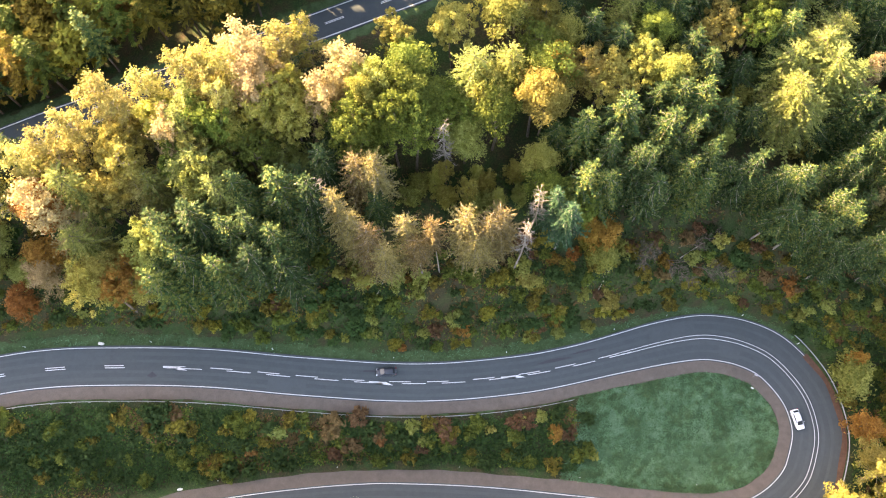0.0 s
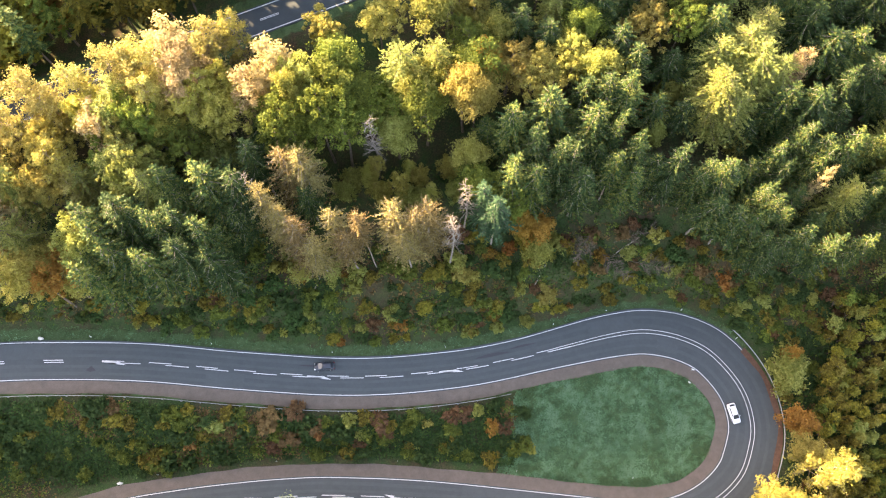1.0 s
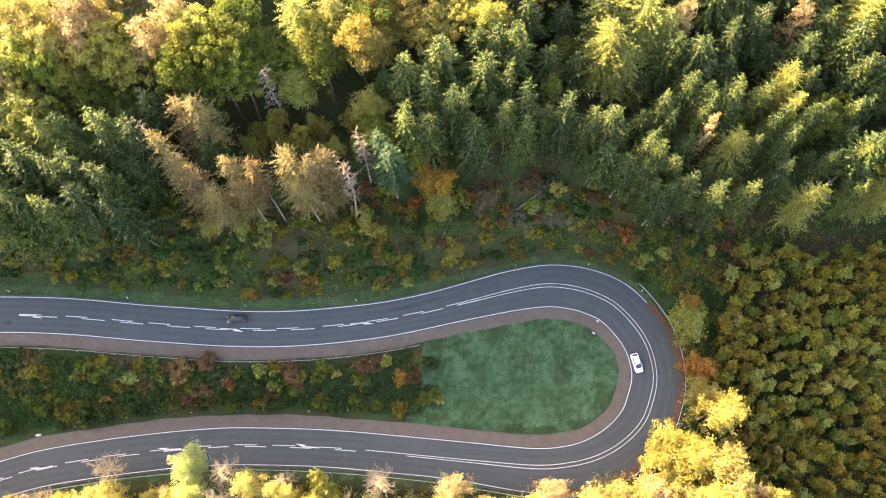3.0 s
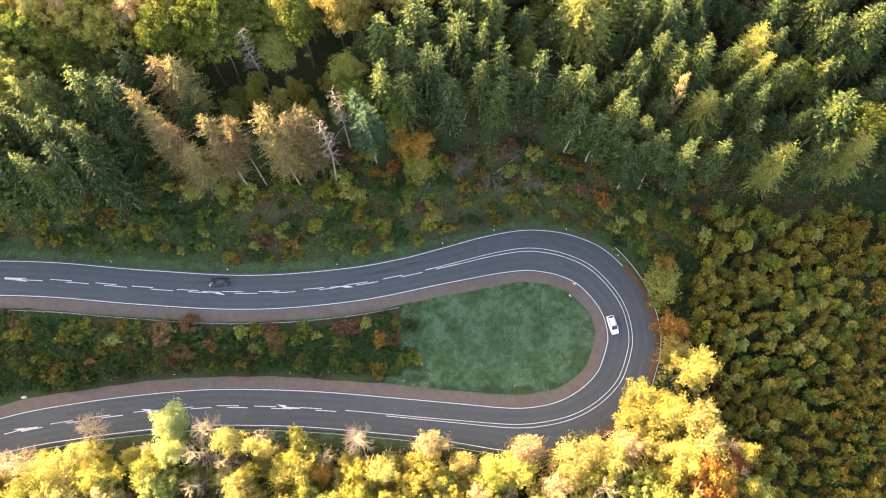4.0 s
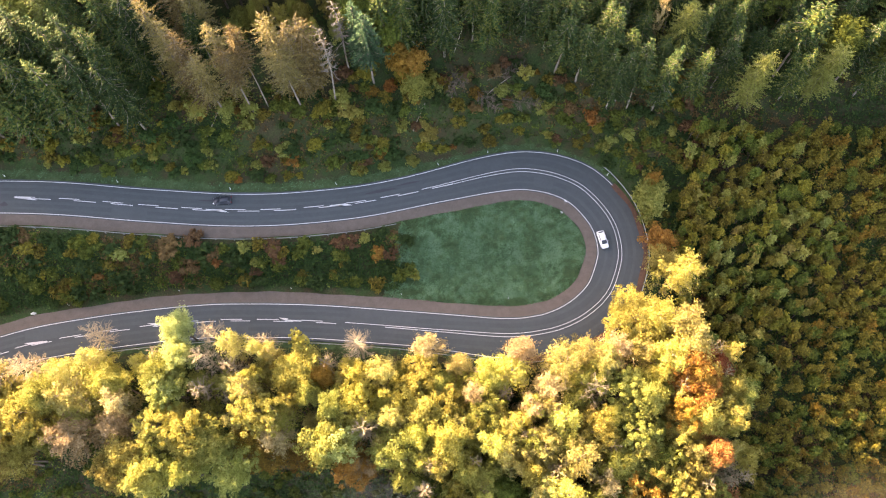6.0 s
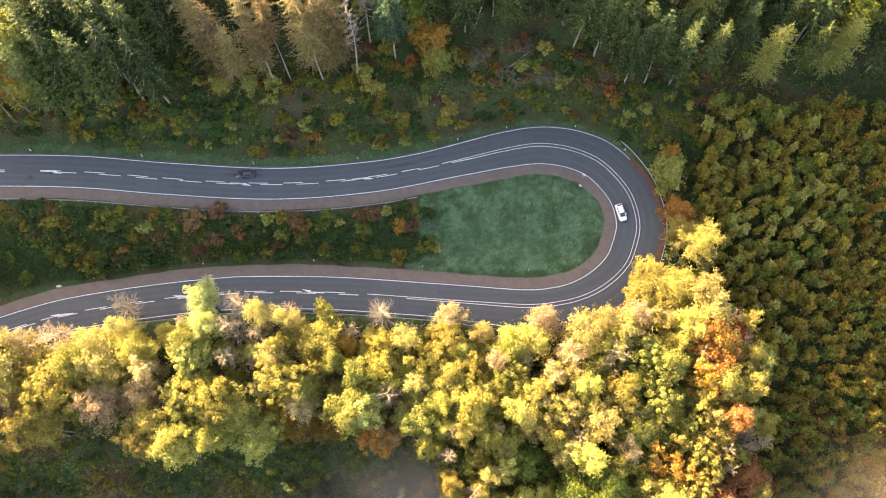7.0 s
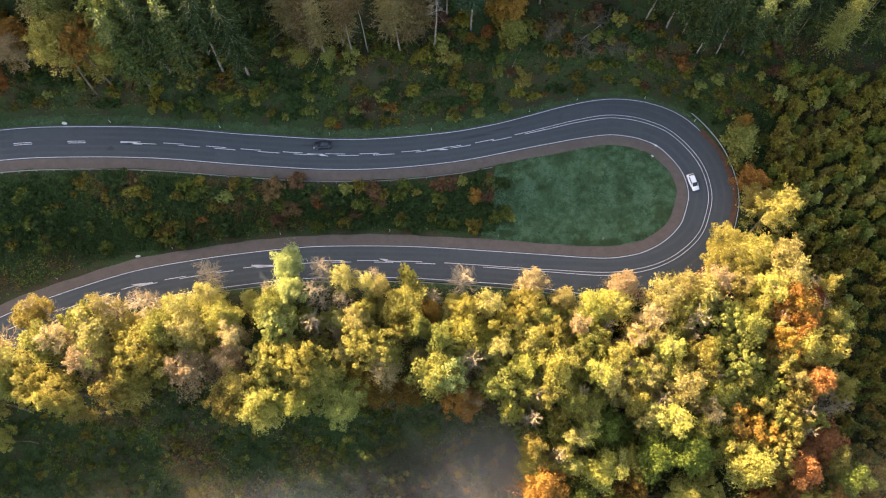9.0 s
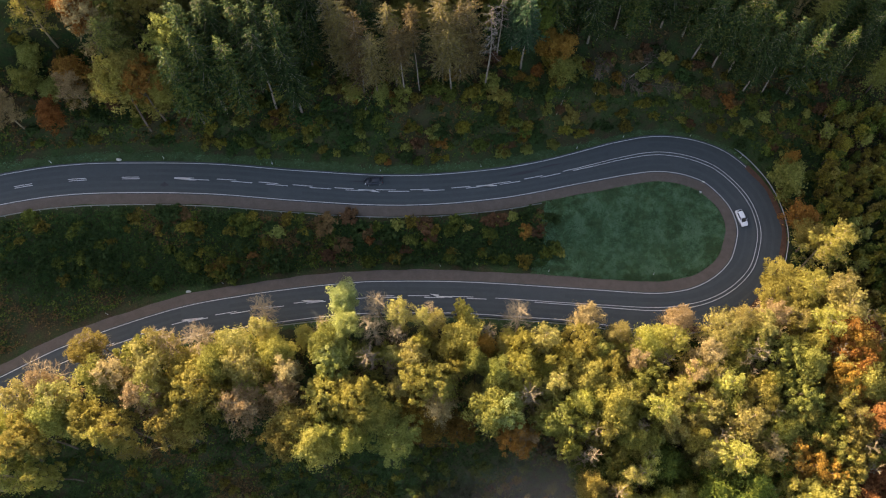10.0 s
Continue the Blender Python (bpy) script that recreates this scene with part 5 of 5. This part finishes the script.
BUSHES['herb'] = [(-47.2, 32.3, 2.2, 2.0), (-40.3, 35.2, 2.2, 2.0), (-20.1, 34.8, 2.1, 2.0), (-22.3, 36.8, 2.3, 2.3), (-24.0, 39.7, 2.1, 2.0), (10.6, 35.8, 1.9, 1.9), (15.5, 34.1, 1.9, 1.9), (25.2, 31.7, 1.8, 1.8), (-15.0, 36.7, 1.6, 1.6), (-29.6, 37.1, 2.0, 1.9), (21.7, 42.9, 2.2, 2.3), (19.0, 38.5, 2.0, 2.0), (37.6, 34.4, 1.5, 1.5), (25.7, 37.0, 1.7, 1.8), (60.8, 45.5, 2.0, 2.0), (80.4, 34.4, 1.8, 1.8), (75.3, 38.9, 2.0, 2.0)]
BUSHES['rust'] = [(44.4, 43.6, 2.0, 2.0), (42.5, 49.4, 2.2, 2.3), (61.6, 43.6, 1.8, 1.8), (57.3, 34.4, 1.2, 1.2), (48.9, 49.9, 2.0, 2.0), (66.2, 43.6, 1.9, 1.9), (51.8, 44.7, 1.6, 1.6), (73.2, 41.2, 1.8, 1.8), (-24.8, 12.8, 3, 2.6), (-21.4, 9.9, 2.8, 2.4), (-15.8, 11.7, 2.2, 2.2), (-2, 12.7, 2.4, 2.2), (-19.4, 14.6, 2.4, 2), (-57.3, 15.3, 2, 2), (-24.8, 8.1, 2.2, 2), (-0.4, 10.7, 2, 2)]
BUSHES['red'] = [(-42.5, 8.2, 1.5, 1.6), (-50.6, 6.1, 1.7, 1.8), (-15, 10.4, 1.6, 1.8)]

for colour, rows in BUSHES.items():
    for x, y, r, h in rows:
        if away(x, y)[0][0] > 6.2 + 0.5 * r:
            shrub(colour, x, y, r, h)


def scatter(x0, x1, y0, y1, count, colours, r0, r1, keep):
    for _ in range(count):
        x, y = rng.uniform(x0, x1), rng.uniform(y0, y1)
        dr, dt = away(x, y)
        if keep(x, y, dr[0]) and dt[0] > 5:
            r = rng.uniform(r0, r1)
            shrub(colours[int(rng.integers(len(colours)))], x, y, r, r * rng.uniform(0.8, 1.5))


bank = ["olive"] * 4 + ["brown", "lime", "rust"] + ["green"] * 5 + ["herb"] * 7
scatter(-95, 95, 27, 52, 620, bank, 0.6, 2.1, lambda x, y, d: d > 8.0)
scatter(-100, -12, 2, 17, 190, ["olive"] + ["herb"] * 8 + ["green"] * 4, 0.9, 2.2, lambda x, y, d: 8.4 < d)
scatter(-12, 32, 2, 17, 100, ["olive", "rust", "herb", "herb", "herb", "green", "green"], 0.9, 2.2, lambda x, y, d: 8.4 < d and x < 29)
scatter(-100, 40, -66, -28, 420, ["herb", "herb", "green", "green", "green", "olive"], 0.6, 1.5, lambda x, y, d: d > 12)
scatter(-95, 36, -66, -36, 170, ["lime", "lime", "green"], 0.4, 1.0, lambda x, y, d: d > 12)
scatter(80, 97, -5, 42, 110, ["olive", "herb", "rust", "green", "green"], 0.7, 1.8, lambda x, y, d: d > 7.5)
if brush["v"]:
    me = mesh_of("brush", np.concatenate(brush["v"]), brush["f"], [LEAF[c] for c in SHRUB_TINTS], brush["m"])
    tagged(new("brush", me), "mixed brush of olive, green and rust-brown bushes on the slopes", "brush", kind="stuff")

# young plantation east of the bend
YOUNG = [broad_form(141 + k, H=7.0, R=1.4, low=0.2, clumps=22, leaves=1050, size=0.28) for k in range(5)]
young_spots = []
for gx_, gy_ in itertools.product(np.arange(88, 158, 2.25), np.arange(-70, 36, 2.25)):
    x, y = gx_ + rng.normal(0, 0.5), gy_ + rng.normal(0, 0.5)
    if x < 90 + 0.0018 * (y - 10) ** 2 or away(x, y)[0][0] < 10 or rng.random() < 0.1:
        continue
    if x < 108 and y < -12 and x < 100 - 0.2 * (y + 12):
        continue
    if any((x - a) ** 2 + (y - b) ** 2 < 4 for a, b, c in planted):
        continue
    young_spots.append((x, y))
young_spots.sort(key=lambda p: (p[0] - 95) ** 2 + (p[1] - 10) ** 2)
young_colours = ["olive"] * 9 + ["gold", "lime", "lime", "green", "green", "green"]
rest_v, rest_f, rest_m, base = [], [], [], 0
for k, (x, y) in enumerate(young_spots):
    z, turn, h, w = land(x, y)[0], rng.uniform(0, 6.28), rng.uniform(0.75, 1.25), rng.uniform(0.75, 1.15)
    trunk, crown = YOUNG[k % 5]
    if k < 290:
        root = tagged(new("young_tree"), "slender young tree with olive-yellow leaves in a dense planting", "tree", "young trees in the plantation")
        root.matrix_basis = pose(x, y, z, 0, 0, math.degrees(turn)) @ Matrix.Diagonal((w, w, h, 1))
        part("trunk", trunk, root)
        ob = part("crown", crown, root)
        ob.material_slots[0].link = "OBJECT"
        ob.material_slots[0].material = LEAF[young_colours[int(rng.integers(len(young_colours)))]]
        continue
    v = np.empty(len(crown.vertices) * 3, np.float32)
    crown.vertices.foreach_get("co", v)
    v = v.reshape(-1, 9)[::2].reshape(-1, 3)
    c, s = math.cos(turn), math.sin(turn)
    v = np.stack([(v[:, 0] * c - v[:, 1] * s) * w + x, (v[:, 0] * s + v[:, 1] * c) * w + y, v[:, 2] * h + z], 1)
    rest_v.append(v), rest_f.append(np.arange(len(v)).reshape(-1, 3) + base), rest_m.append(int(rng.choice([0, 0, 0, 0, 0, 1, 2, 2])))
    base += len(v)
if rest_v:
    tagged(new("plantation", mesh_of("plantation", np.concatenate(rest_v), rest_f, [LEAF["olive"], LEAF["brown"], LEAF["green"], LEAF["rust"]], rest_m)), "dense planting of olive-yellow young trees further off", "plantation", kind="stuff")

# herbs, brambles and dry brush close over the forest floor
k = 66000
x, y = np.concatenate([rng.uniform(-105, 140, k), rng.uniform(-105, 30, 9000)]), np.concatenate([rng.uniform(-66, 62, k), rng.uniform(2, 18, 9000)])
k = len(x)
dr, dt = away(x, y)
meadowed = (x > 26) & (x < 74) & (y > -3) & (y < 29)
patchy = 0.5 * ((y > 0) & (y < 20) & (x < 30)) + np.sin(x * 0.21 + 2) * np.sin(y * 0.27 + 1) + 0.6 * np.sin(x * 0.07 + y * 0.11) + rng.normal(0, 0.35, k)
ok = (dr > 8.6) & (dt > 5) & ~meadowed & ((y < 46) | (rng.random(k) < 0.3)) & ((patchy > -0.9) | (y < -25))
x, y, patchy = x[ok], y[ok], np.where(y[ok] < -25, patchy[ok] + 0.5, patchy[ok])
z = land(x, y)
per, made, faces, base = 7, [], [], 0
for lo, hi in ((-9, -0.25), (-0.25, 0.15), (0.15, 9)):
    m = (patchy > lo) & (patchy <= hi)
    c = np.repeat(np.stack([x[m], y[m], z[m]], 1), per, 0)
    c += rng.normal(0, 1, c.shape) * (0.42, 0.42, 0.0) + np.stack([np.zeros(len(c)), np.zeros(len(c)), rng.uniform(0.05, 0.7, len(c))], 1)
    v, f = sprays(rng, c, rng.normal(0, 0.5, c.shape) + (0, 0, 0.8), 0.34)
    made.append(v), faces.append(f + base)
    base += len(v)
me = mesh_of("undergrowth", np.concatenate(made), faces, [LEAF["rust"], LEAF["green"], LEAF["herb"]], [0, 1, 2])
tagged(new("undergrowth", me), "dark green herbs, brambles and dry brush on the slope", "undergrowth", kind="stuff")

# short grass and fallen leaves on the meadow in the bend and on the verges
k = 70000
x, y = np.concatenate([rng.uniform(-105, 78, k), rng.uniform(22, 74, k)]), np.concatenate([rng.uniform(-4, 42, k), rng.uniform(-4, 29, k)])
k = len(x)
dr, dt = away(x, y)
near = np.concatenate([np.argmin((x[i:i + 4000, None] - road[None, :, 0]) ** 2 + (y[i:i + 4000, None] - road[None, :, 1]) ** 2, axis=1) for i in range(0, k, 4000)])
across = (x - road[near, 0]) * n_road[near, 0] + (y - road[near, 1]) * n_road[near, 1]
in_bend = (x > 25 + 0.25 * (y - 12)) & (across < INNER[near] - 2.95) & (y > -3) & (y < 28)
on_verge = (y > 12) & (across > OUTER[near] + 0.7) & (across < OUTER[near] + 3.2)
ok = in_bend | (on_verge & (rng.random(k) < 0.6))
x, y = x[ok], y[ok]
tone = np.array([1.5 * noise.noise((a * 0.22, b * 0.22, 3.0)) + 1.3 * noise.noise((a * 0.75, b * 0.75, 7.0)) for a, b in zip(x, y)]) + rng.normal(0, 0.35, len(x)) + 0.15
tone -= np.where(in_bend[ok], 0.7 * np.clip((10.0 - dr[ok]) / 3, 0, 1) + 0.5 * np.clip((2 - y) / 5, 0, 1), 0.9)
z, made, faces, base = land(x, y), [], [], 0
for lo, hi in ((-9, -0.35), (-0.35, 0.45), (0.45, 9)):
    m = (tone > lo) & (tone <= hi)
    c = np.repeat(np.stack([x[m], y[m], z[m] + 0.04], 1), 3, 0) + rng.normal(0, 1, (3 * int(m.sum()), 3)) * (0.16, 0.16, 0.02)
    v, f = sprays(rng, c, rng.normal(0, 0.5, c.shape) + (0, 0, 0.7), 0.17)
    made.append(v), faces.append(f + base)
    base += len(v)
me = mesh_of("grass", np.concatenate(made), faces, [LEAF["turf_dark"], LEAF["turf"], LEAF["turf_pale"]], [0, 1, 2])
tagged(new("grass", me), "short mottled grass with dew on the meadow and verges", "grass", kind="stuff")


# ---- cars ----
WHITE_PAINT = plain("white car paint", (0.72, 0.73, 0.74), 0.25, vary=0.02)
DARK_PAINT = plain("dark grey car paint", (0.02, 0.025, 0.034), 0.3, vary=0.05)
CAR_GLASS = plain("dark car glass", (0.03, 0.035, 0.04), 0.06, vary=0.05)
RUBBER = plain("black rubber", (0.02, 0.02, 0.02), 0.9)
ALLOY = plain("alloy wheel metal", (0.5, 0.5, 0.52), 0.35, 0.8)
LAMP_CLEAR = plain("clear headlight", (0.75, 0.77, 0.8), 0.1)
LAMP_RED = plain("red tail light", (0.35, 0.02, 0.02), 0.2)


def loft(sections, mats, name, bevel=0.05):
    """A closed hull through cross-sections (x, half width, z bottom, z top), with rounded upper edges."""
    bm = bmesh.new()
    rings = []
    for x, w, z0, z1 in sections:
        r = min(0.14, (z1 - z0) * 0.35)
        ring = [(x, -w * 0.96, z0), (x, -w, z0 + (z1 - z0) * 0.45), (x, -w * 0.97, z1 - r), (x, -w + r * 1.2, z1 - 0.02), (x, 0, z1), (x, w - r * 1.2, z1 - 0.02), (x, w * 0.97, z1 - r), (x, w, z0 + (z1 - z0) * 0.45), (x, w * 0.96, z0)]
        rings.append([bm.verts.new(p) for p in ring])
    for a, b in zip(rings, rings[1:]):
        for j in range(len(a)):
            k = (j + 1) % len(a)
            bm.faces.new((a[j], a[k], b[k], b[j]))
    bm.faces.new(rings[0]), bm.faces.new(rings[-1][::-1])
    bmesh.ops.recalc_face_normals(bm, faces=bm.faces)
    me = from_bm(name, bm, mats)
    me.polygons.foreach_set("use_smooth", [True] * len(me.polygons))
    return me


def slab(corners, mats, name, thick=0.012):
    """A thin pane through four corners."""
    bm = bmesh.new()
    f = bm.faces.new([bm.verts.new(c) for c in corners])
    bm.normal_update()
    res = bmesh.ops.extrude_face_region(bm, geom=[f])
    bmesh.ops.translate(bm, vec=f.normal * thick, verts=[v for v in res["geom"] if isinstance(v, bmesh.types.BMVert)])
    bmesh.ops.recalc_face_normals(bm, faces=bm.faces)
    return from_bm(name, bm, mats)


def car(paint, label, x, y, heading):
    base = tagged(new("car"), label, "car", "cars on the road")
    part("body", loft([(-2.12, 0.70, 0.42, 0.72), (-2.02, 0.82, 0.30, 0.93), (-1.5, 0.88, 0.22, 0.98), (-0.4, 0.90, 0.20, 0.96), (0.9, 0.90, 0.20, 0.93), (1.5, 0.87, 0.22, 0.86), (1.98, 0.80, 0.28, 0.74), (2.14, 0.66, 0.38, 0.58)], [paint], "body"), base)
    part("roof", loft([(-1.78, 0.62, 0.95, 1.02), (-1.42, 0.64, 0.95, 1.36), (-0.6, 0.65, 0.95, 1.46), (0.15, 0.63, 0.95, 1.43), (0.55, 0.62, 0.93, 1.25)], [paint], "roof"), base)
    glass = lambda name, c: part(name, slab(c, [CAR_GLASS], name), base, "dark tinted glass")
    glass("windscreen", [(1.22, -0.62, 0.955), (1.22, 0.62, 0.955), (0.42, 0.54, 1.385), (0.42, -0.54, 1.385)])
    glass("rear_window", [(-1.86, 0.56, 0.99), (-1.86, -0.56, 0.99), (-1.45, -0.52, 1.37), (-1.45, 0.52, 1.37)])
    for s in (-1, 1):
        glass("side_window", [(-1.35, s * 0.70, 1.0), (0.75, s * 0.70, 0.98), (0.25, s * 0.645, 1.33), (-1.2, s * 0.645, 1.36)])
        bm = bmesh.new()
        bmesh.ops.create_uvsphere(bm, u_segments=8, v_segments=6, radius=0.11, matrix=Matrix.Translation((0.72, s * 0.98, 1.0)) @ Matrix.Diagonal((0.7, 1.1, 0.7, 1)))
        part("mirror", from_bm("mirror", bm, [paint]), base)
        part("headlight", slab([(1.9, s * 0.45, 0.76), (1.9, s * 0.76, 0.72), (2.08, s * 0.70, 0.62), (2.12, s * 0.45, 0.64)], [LAMP_CLEAR], "headlight", 0.03), base, "clear headlight")
        part("tail_light", slab([(-2.06, s * 0.5, 0.9), (-2.04, s * 0.8, 0.88), (-2.12, s * 0.74, 0.7), (-2.14, s * 0.5, 0.7)], [LAMP_RED], "tail_light", 0.03), base, "red tail light")
    for wx, s in itertools.product((-1.3, 1.32), (-1, 1)):
        bm = bmesh.new()
        bmesh.ops.create_cone(bm, cap_ends=True, segments=18, radius1=0.31, radius2=0.31, depth=0.2, matrix=pose(wx, s * 0.80, 0.31, 90, 0, 0))
        bmesh.ops.bevel(bm, geom=[e for e in bm.edges if len(e.link_faces) == 2 and abs(e.calc_face_angle(0)) > 1], offset=0.03, segments=2)
        wheel = part("wheel", from_bm("wheel", bm, [RUBBER]), base)
        bm = bmesh.new()
        bmesh.ops.create_cone(bm, cap_ends=True, segments=14, radius1=0.2, radius2=0.17, depth=0.03, matrix=pose(wx, s * 0.905, 0.31, -90 * s, 0, 0))
        part("rim", from_bm("rim", bm, [ALLOY]), wheel)
    z = road_z[int(np.argmin(((road - (x, y)) ** 2).sum(1)))] + 0.03
    base.matrix_basis = pose(x, y, z, 0, 0, heading)


car(WHITE_PAINT, "white hatchback driving round the hairpin bend", 73.1, 14.5, -76)
car(DARK_PAINT, "dark grey car driving along the road", -13.9, 24.0, 184)

# ---- signs, stones and fallen trunks ----


def chevron_sign(x, y, turn):
    """A small white board on a steel pole."""
    base = tagged(new("road_sign"), "small white board on a steel pole in the bend", "road sign")
    base.matrix_basis = pose(x, y, land(x, y)[0], 0, 0, turn)
    bm = bmesh.new()
    bmesh.ops.create_cone(bm, cap_ends=True, segments=8, radius1=0.04, radius2=0.04, depth=1.7, matrix=Matrix.Translation((0, 0, 0.7)))
    part("pole", from_bm("pole", bm, [STEEL]), base)
    bm = bmesh.new()
    bmesh.ops.create_cube(bm, size=1, matrix=Matrix.Translation((0.05, 0, 1.25)) @ Matrix.Diagonal((0.05, 0.6, 0.6, 1)))
    bmesh.ops.bevel(bm, geom=bm.edges, offset=0.015)
    part("board", from_bm("board", bm, [POST_WHITE]), base)


chevron_sign(65.0, 23.6, 60), chevron_sign(63.9, 20.9, 50)


def pale_stone(x, y, w, d, turn):
    bm = bmesh.new()
    bmesh.ops.create_icosphere(bm, subdivisions=2, radius=0.5)
    g = np.random.default_rng(int(abs(x * 10)))
    for v in bm.verts:
        v.co *= 1 + g.uniform(-0.12, 0.12)
        v.co.z = max(v.co.z, -0.25)
    ob = tagged(new("stone", from_bm("stone", bm, [STONE])), "pale flat stone block beside the road", "stone")
    ob.matrix_basis = pose(x, y, land(x, y)[0] + 0.1, 0, 0, turn) @ Matrix.Diagonal((w, d, 0.6, 1))


pale_stone(-73.7, 29.5, 1.4, 0.7, -8), pale_stone(-58.0, 0.4, 1.3, 0.6, 5)


def fallen_log(p, q, r=0.14, pale=True):
    """A trunk that lies on the slope, with broken stubs."""
    n = 7
    t = np.linspace(0, 1, n)[:, None]
    path = np.array(p) * (1 - t) + np.array(q) * t
    path = np.column_stack([path, land(path[:, 0], path[:, 1]) + 0.12 + 0.06 * np.sin(np.arange(n))])
    pieces = [tube(path, np.linspace(r, r * 0.45, n), 7)]
    for k in (2, 4, 5):
        d = np.array([math.cos(k * 2.1), math.sin(k * 2.1), 0.7])
        pieces.append(tube([path[k], path[k] + d * 0.5, path[k] + d * 0.9], [r * 0.4, r * 0.25, 0.01], 4))
    tagged(new("fallen_log", mesh_of("fallen_log", *joined(pieces), [PALE_BARK if pale else BARK], smooth=True)), "pale fallen log lying on the slope", "log", "fallen logs")


for a_, b_ in (((-16.6, 37.1), (-13.4, 43.2)), ((38.3, 47.5), (39.4, 43.0)), ((41.5, 58.5), (39.6, 54.0)), ((-39.3, 43.2), (-37.6, 46.6)), ((47, 46), (56, 51.5)), ((30, 39), (33, 44)), ((112, 14), (113, 20)), ((124, -4), (130, -5))):
    fallen_log(a_, b_)

# a slender tree that leans out over the lower slope
foot, tip = Vector((-59.0, -33.0, land(-59.0, -33.0)[0] - 0.2)), Vector((-65.4, -38.2, 3.2))
leaning = tagged(new("leaning_tree"), "slender leaning tree with a narrow golden crown", "tree", "forest trees")
leaning.matrix_basis = Matrix.Translation(foot) @ (tip - foot).to_track_quat("Z", "Y").to_matrix().to_4x4() @ Matrix.Diagonal((0.5, 0.5, (tip - foot).length / 23.0, 1))
part("trunk", FORMS["plume"][3][0], leaning)
crown = part("crown", FORMS["plume"][3][1], leaning)
crown.material_slots[0].link = "OBJECT"
crown.material_slots[0].material = LEAF["gold"]

# torn-off tops and dead twigs that lie on the bare slope
TORN = bare_form(79, H=8.0, R=2.3, low=0.12, limbs=30, twigs=8, mat=BARK, upright=0.8)
for x, y, turn in ((44.5, 46.5, 40), (48.0, 48.5, 110), (42.5, 50.0, -30), (51.5, 45.0, 75)):
    root = tagged(new("fallen_tree"), "dark leafless tree top fallen on the brown slope", "fallen tree", "fallen tree tops")
    root.matrix_basis = pose(x, y, land(x, y)[0] + 0.9, 78, 0, turn)
    part("trunk", TORN[0], root), part("crown", TORN[1], root)

# ---- morning mist in the valley ----


def mist_material():
    """Thin mist: mostly clear, with drifting patches that scatter the light; thins out to its rim."""
    mat, n, l = material("thin morning mist")
    nz = noise_of(n, l, 0.06, 5.0, 0.6)
    patches = ramp_of(n, [(0.25, (0, 0, 0)), (0.75, (1, 1, 1))])
    l.new(nz.outputs["Fac"], patches.inputs["Fac"])
    body = n.new("ShaderNodeAttribute")
    body.attribute_name = "body"
    t, d, m, o = n.new("ShaderNodeBsdfTransparent"), n.new("ShaderNodeBsdfDiffuse"), n.new("ShaderNodeMixShader"), n.new("ShaderNodeOutputMaterial")
    d.inputs["Color"].default_value = (0.85, 0.72, 0.55, 1)
    l.new(maths(n, l, "MULTIPLY", body.outputs["Fac"], patches.outputs["Color"]), m.inputs["Fac"])
    l.new(t.outputs["BSDF"], m.inputs[1])
    l.new(d.outputs["BSDF"], m.inputs[2])
    l.new(m.outputs["Shader"], o.inputs["Surface"])
    return mat


MIST = mist_material()


def mist_bank(cx, cy, width, depth, z, density, seed, label):
    """Layers of thin mist over one another, each rolling and fading to its rim."""
    g = np.random.default_rng(seed)
    verts, faces, body, base = [], [], [], 0
    for layer in range(3):
        u, v = np.meshgrid(np.linspace(-1, 1, 41), np.linspace(-1, 1, 25))
        rim = np.clip(1 - np.sqrt(u * u + v * v), 0, 1)
        rim = rim * rim * (3 - 2 * rim)
        x, y = cx + u * width / 2 + g.uniform(-3, 3), cy + v * depth / 2 + g.uniform(-2, 2)
        h = z + 5.0 * layer + 1.6 * np.sin(x * 0.11 + layer) * np.cos(y * 0.16 + seed) + 1.5 * rim
        verts.append(np.stack([x.ravel(), y.ravel(), h.ravel()], 1))
        k = np.arange(41 * 25).reshape(25, 41) + base
        faces.append(np.stack([k[:-1, :-1], k[:-1, 1:], k[1:, 1:], k[1:, :-1]], -1).reshape(-1, 4))
        body.append(rim.ravel() * density)
        base += 41 * 25
    me = mesh_of("mist", np.concatenate(verts), np.concatenate(faces), [MIST], smooth=True)
    me.attributes.new("body", "FLOAT", "POINT").data.foreach_set("value", np.concatenate(body).astype(np.float32))
    tagged(new("mist", me), label, "mist", kind="stuff")


mist_bank(32, -48, 78, 36, -21, 0.085, 3, "wisp of pale morning mist beside the yellow wood")
mist_bank(124, -56, 84, 46, -11, 0.025, 8, "pale morning mist over the young plantation")
mist_bank(-14, -64, 190, 44, -26, 0.1, 5, "thin bank of morning mist over the lower slope")
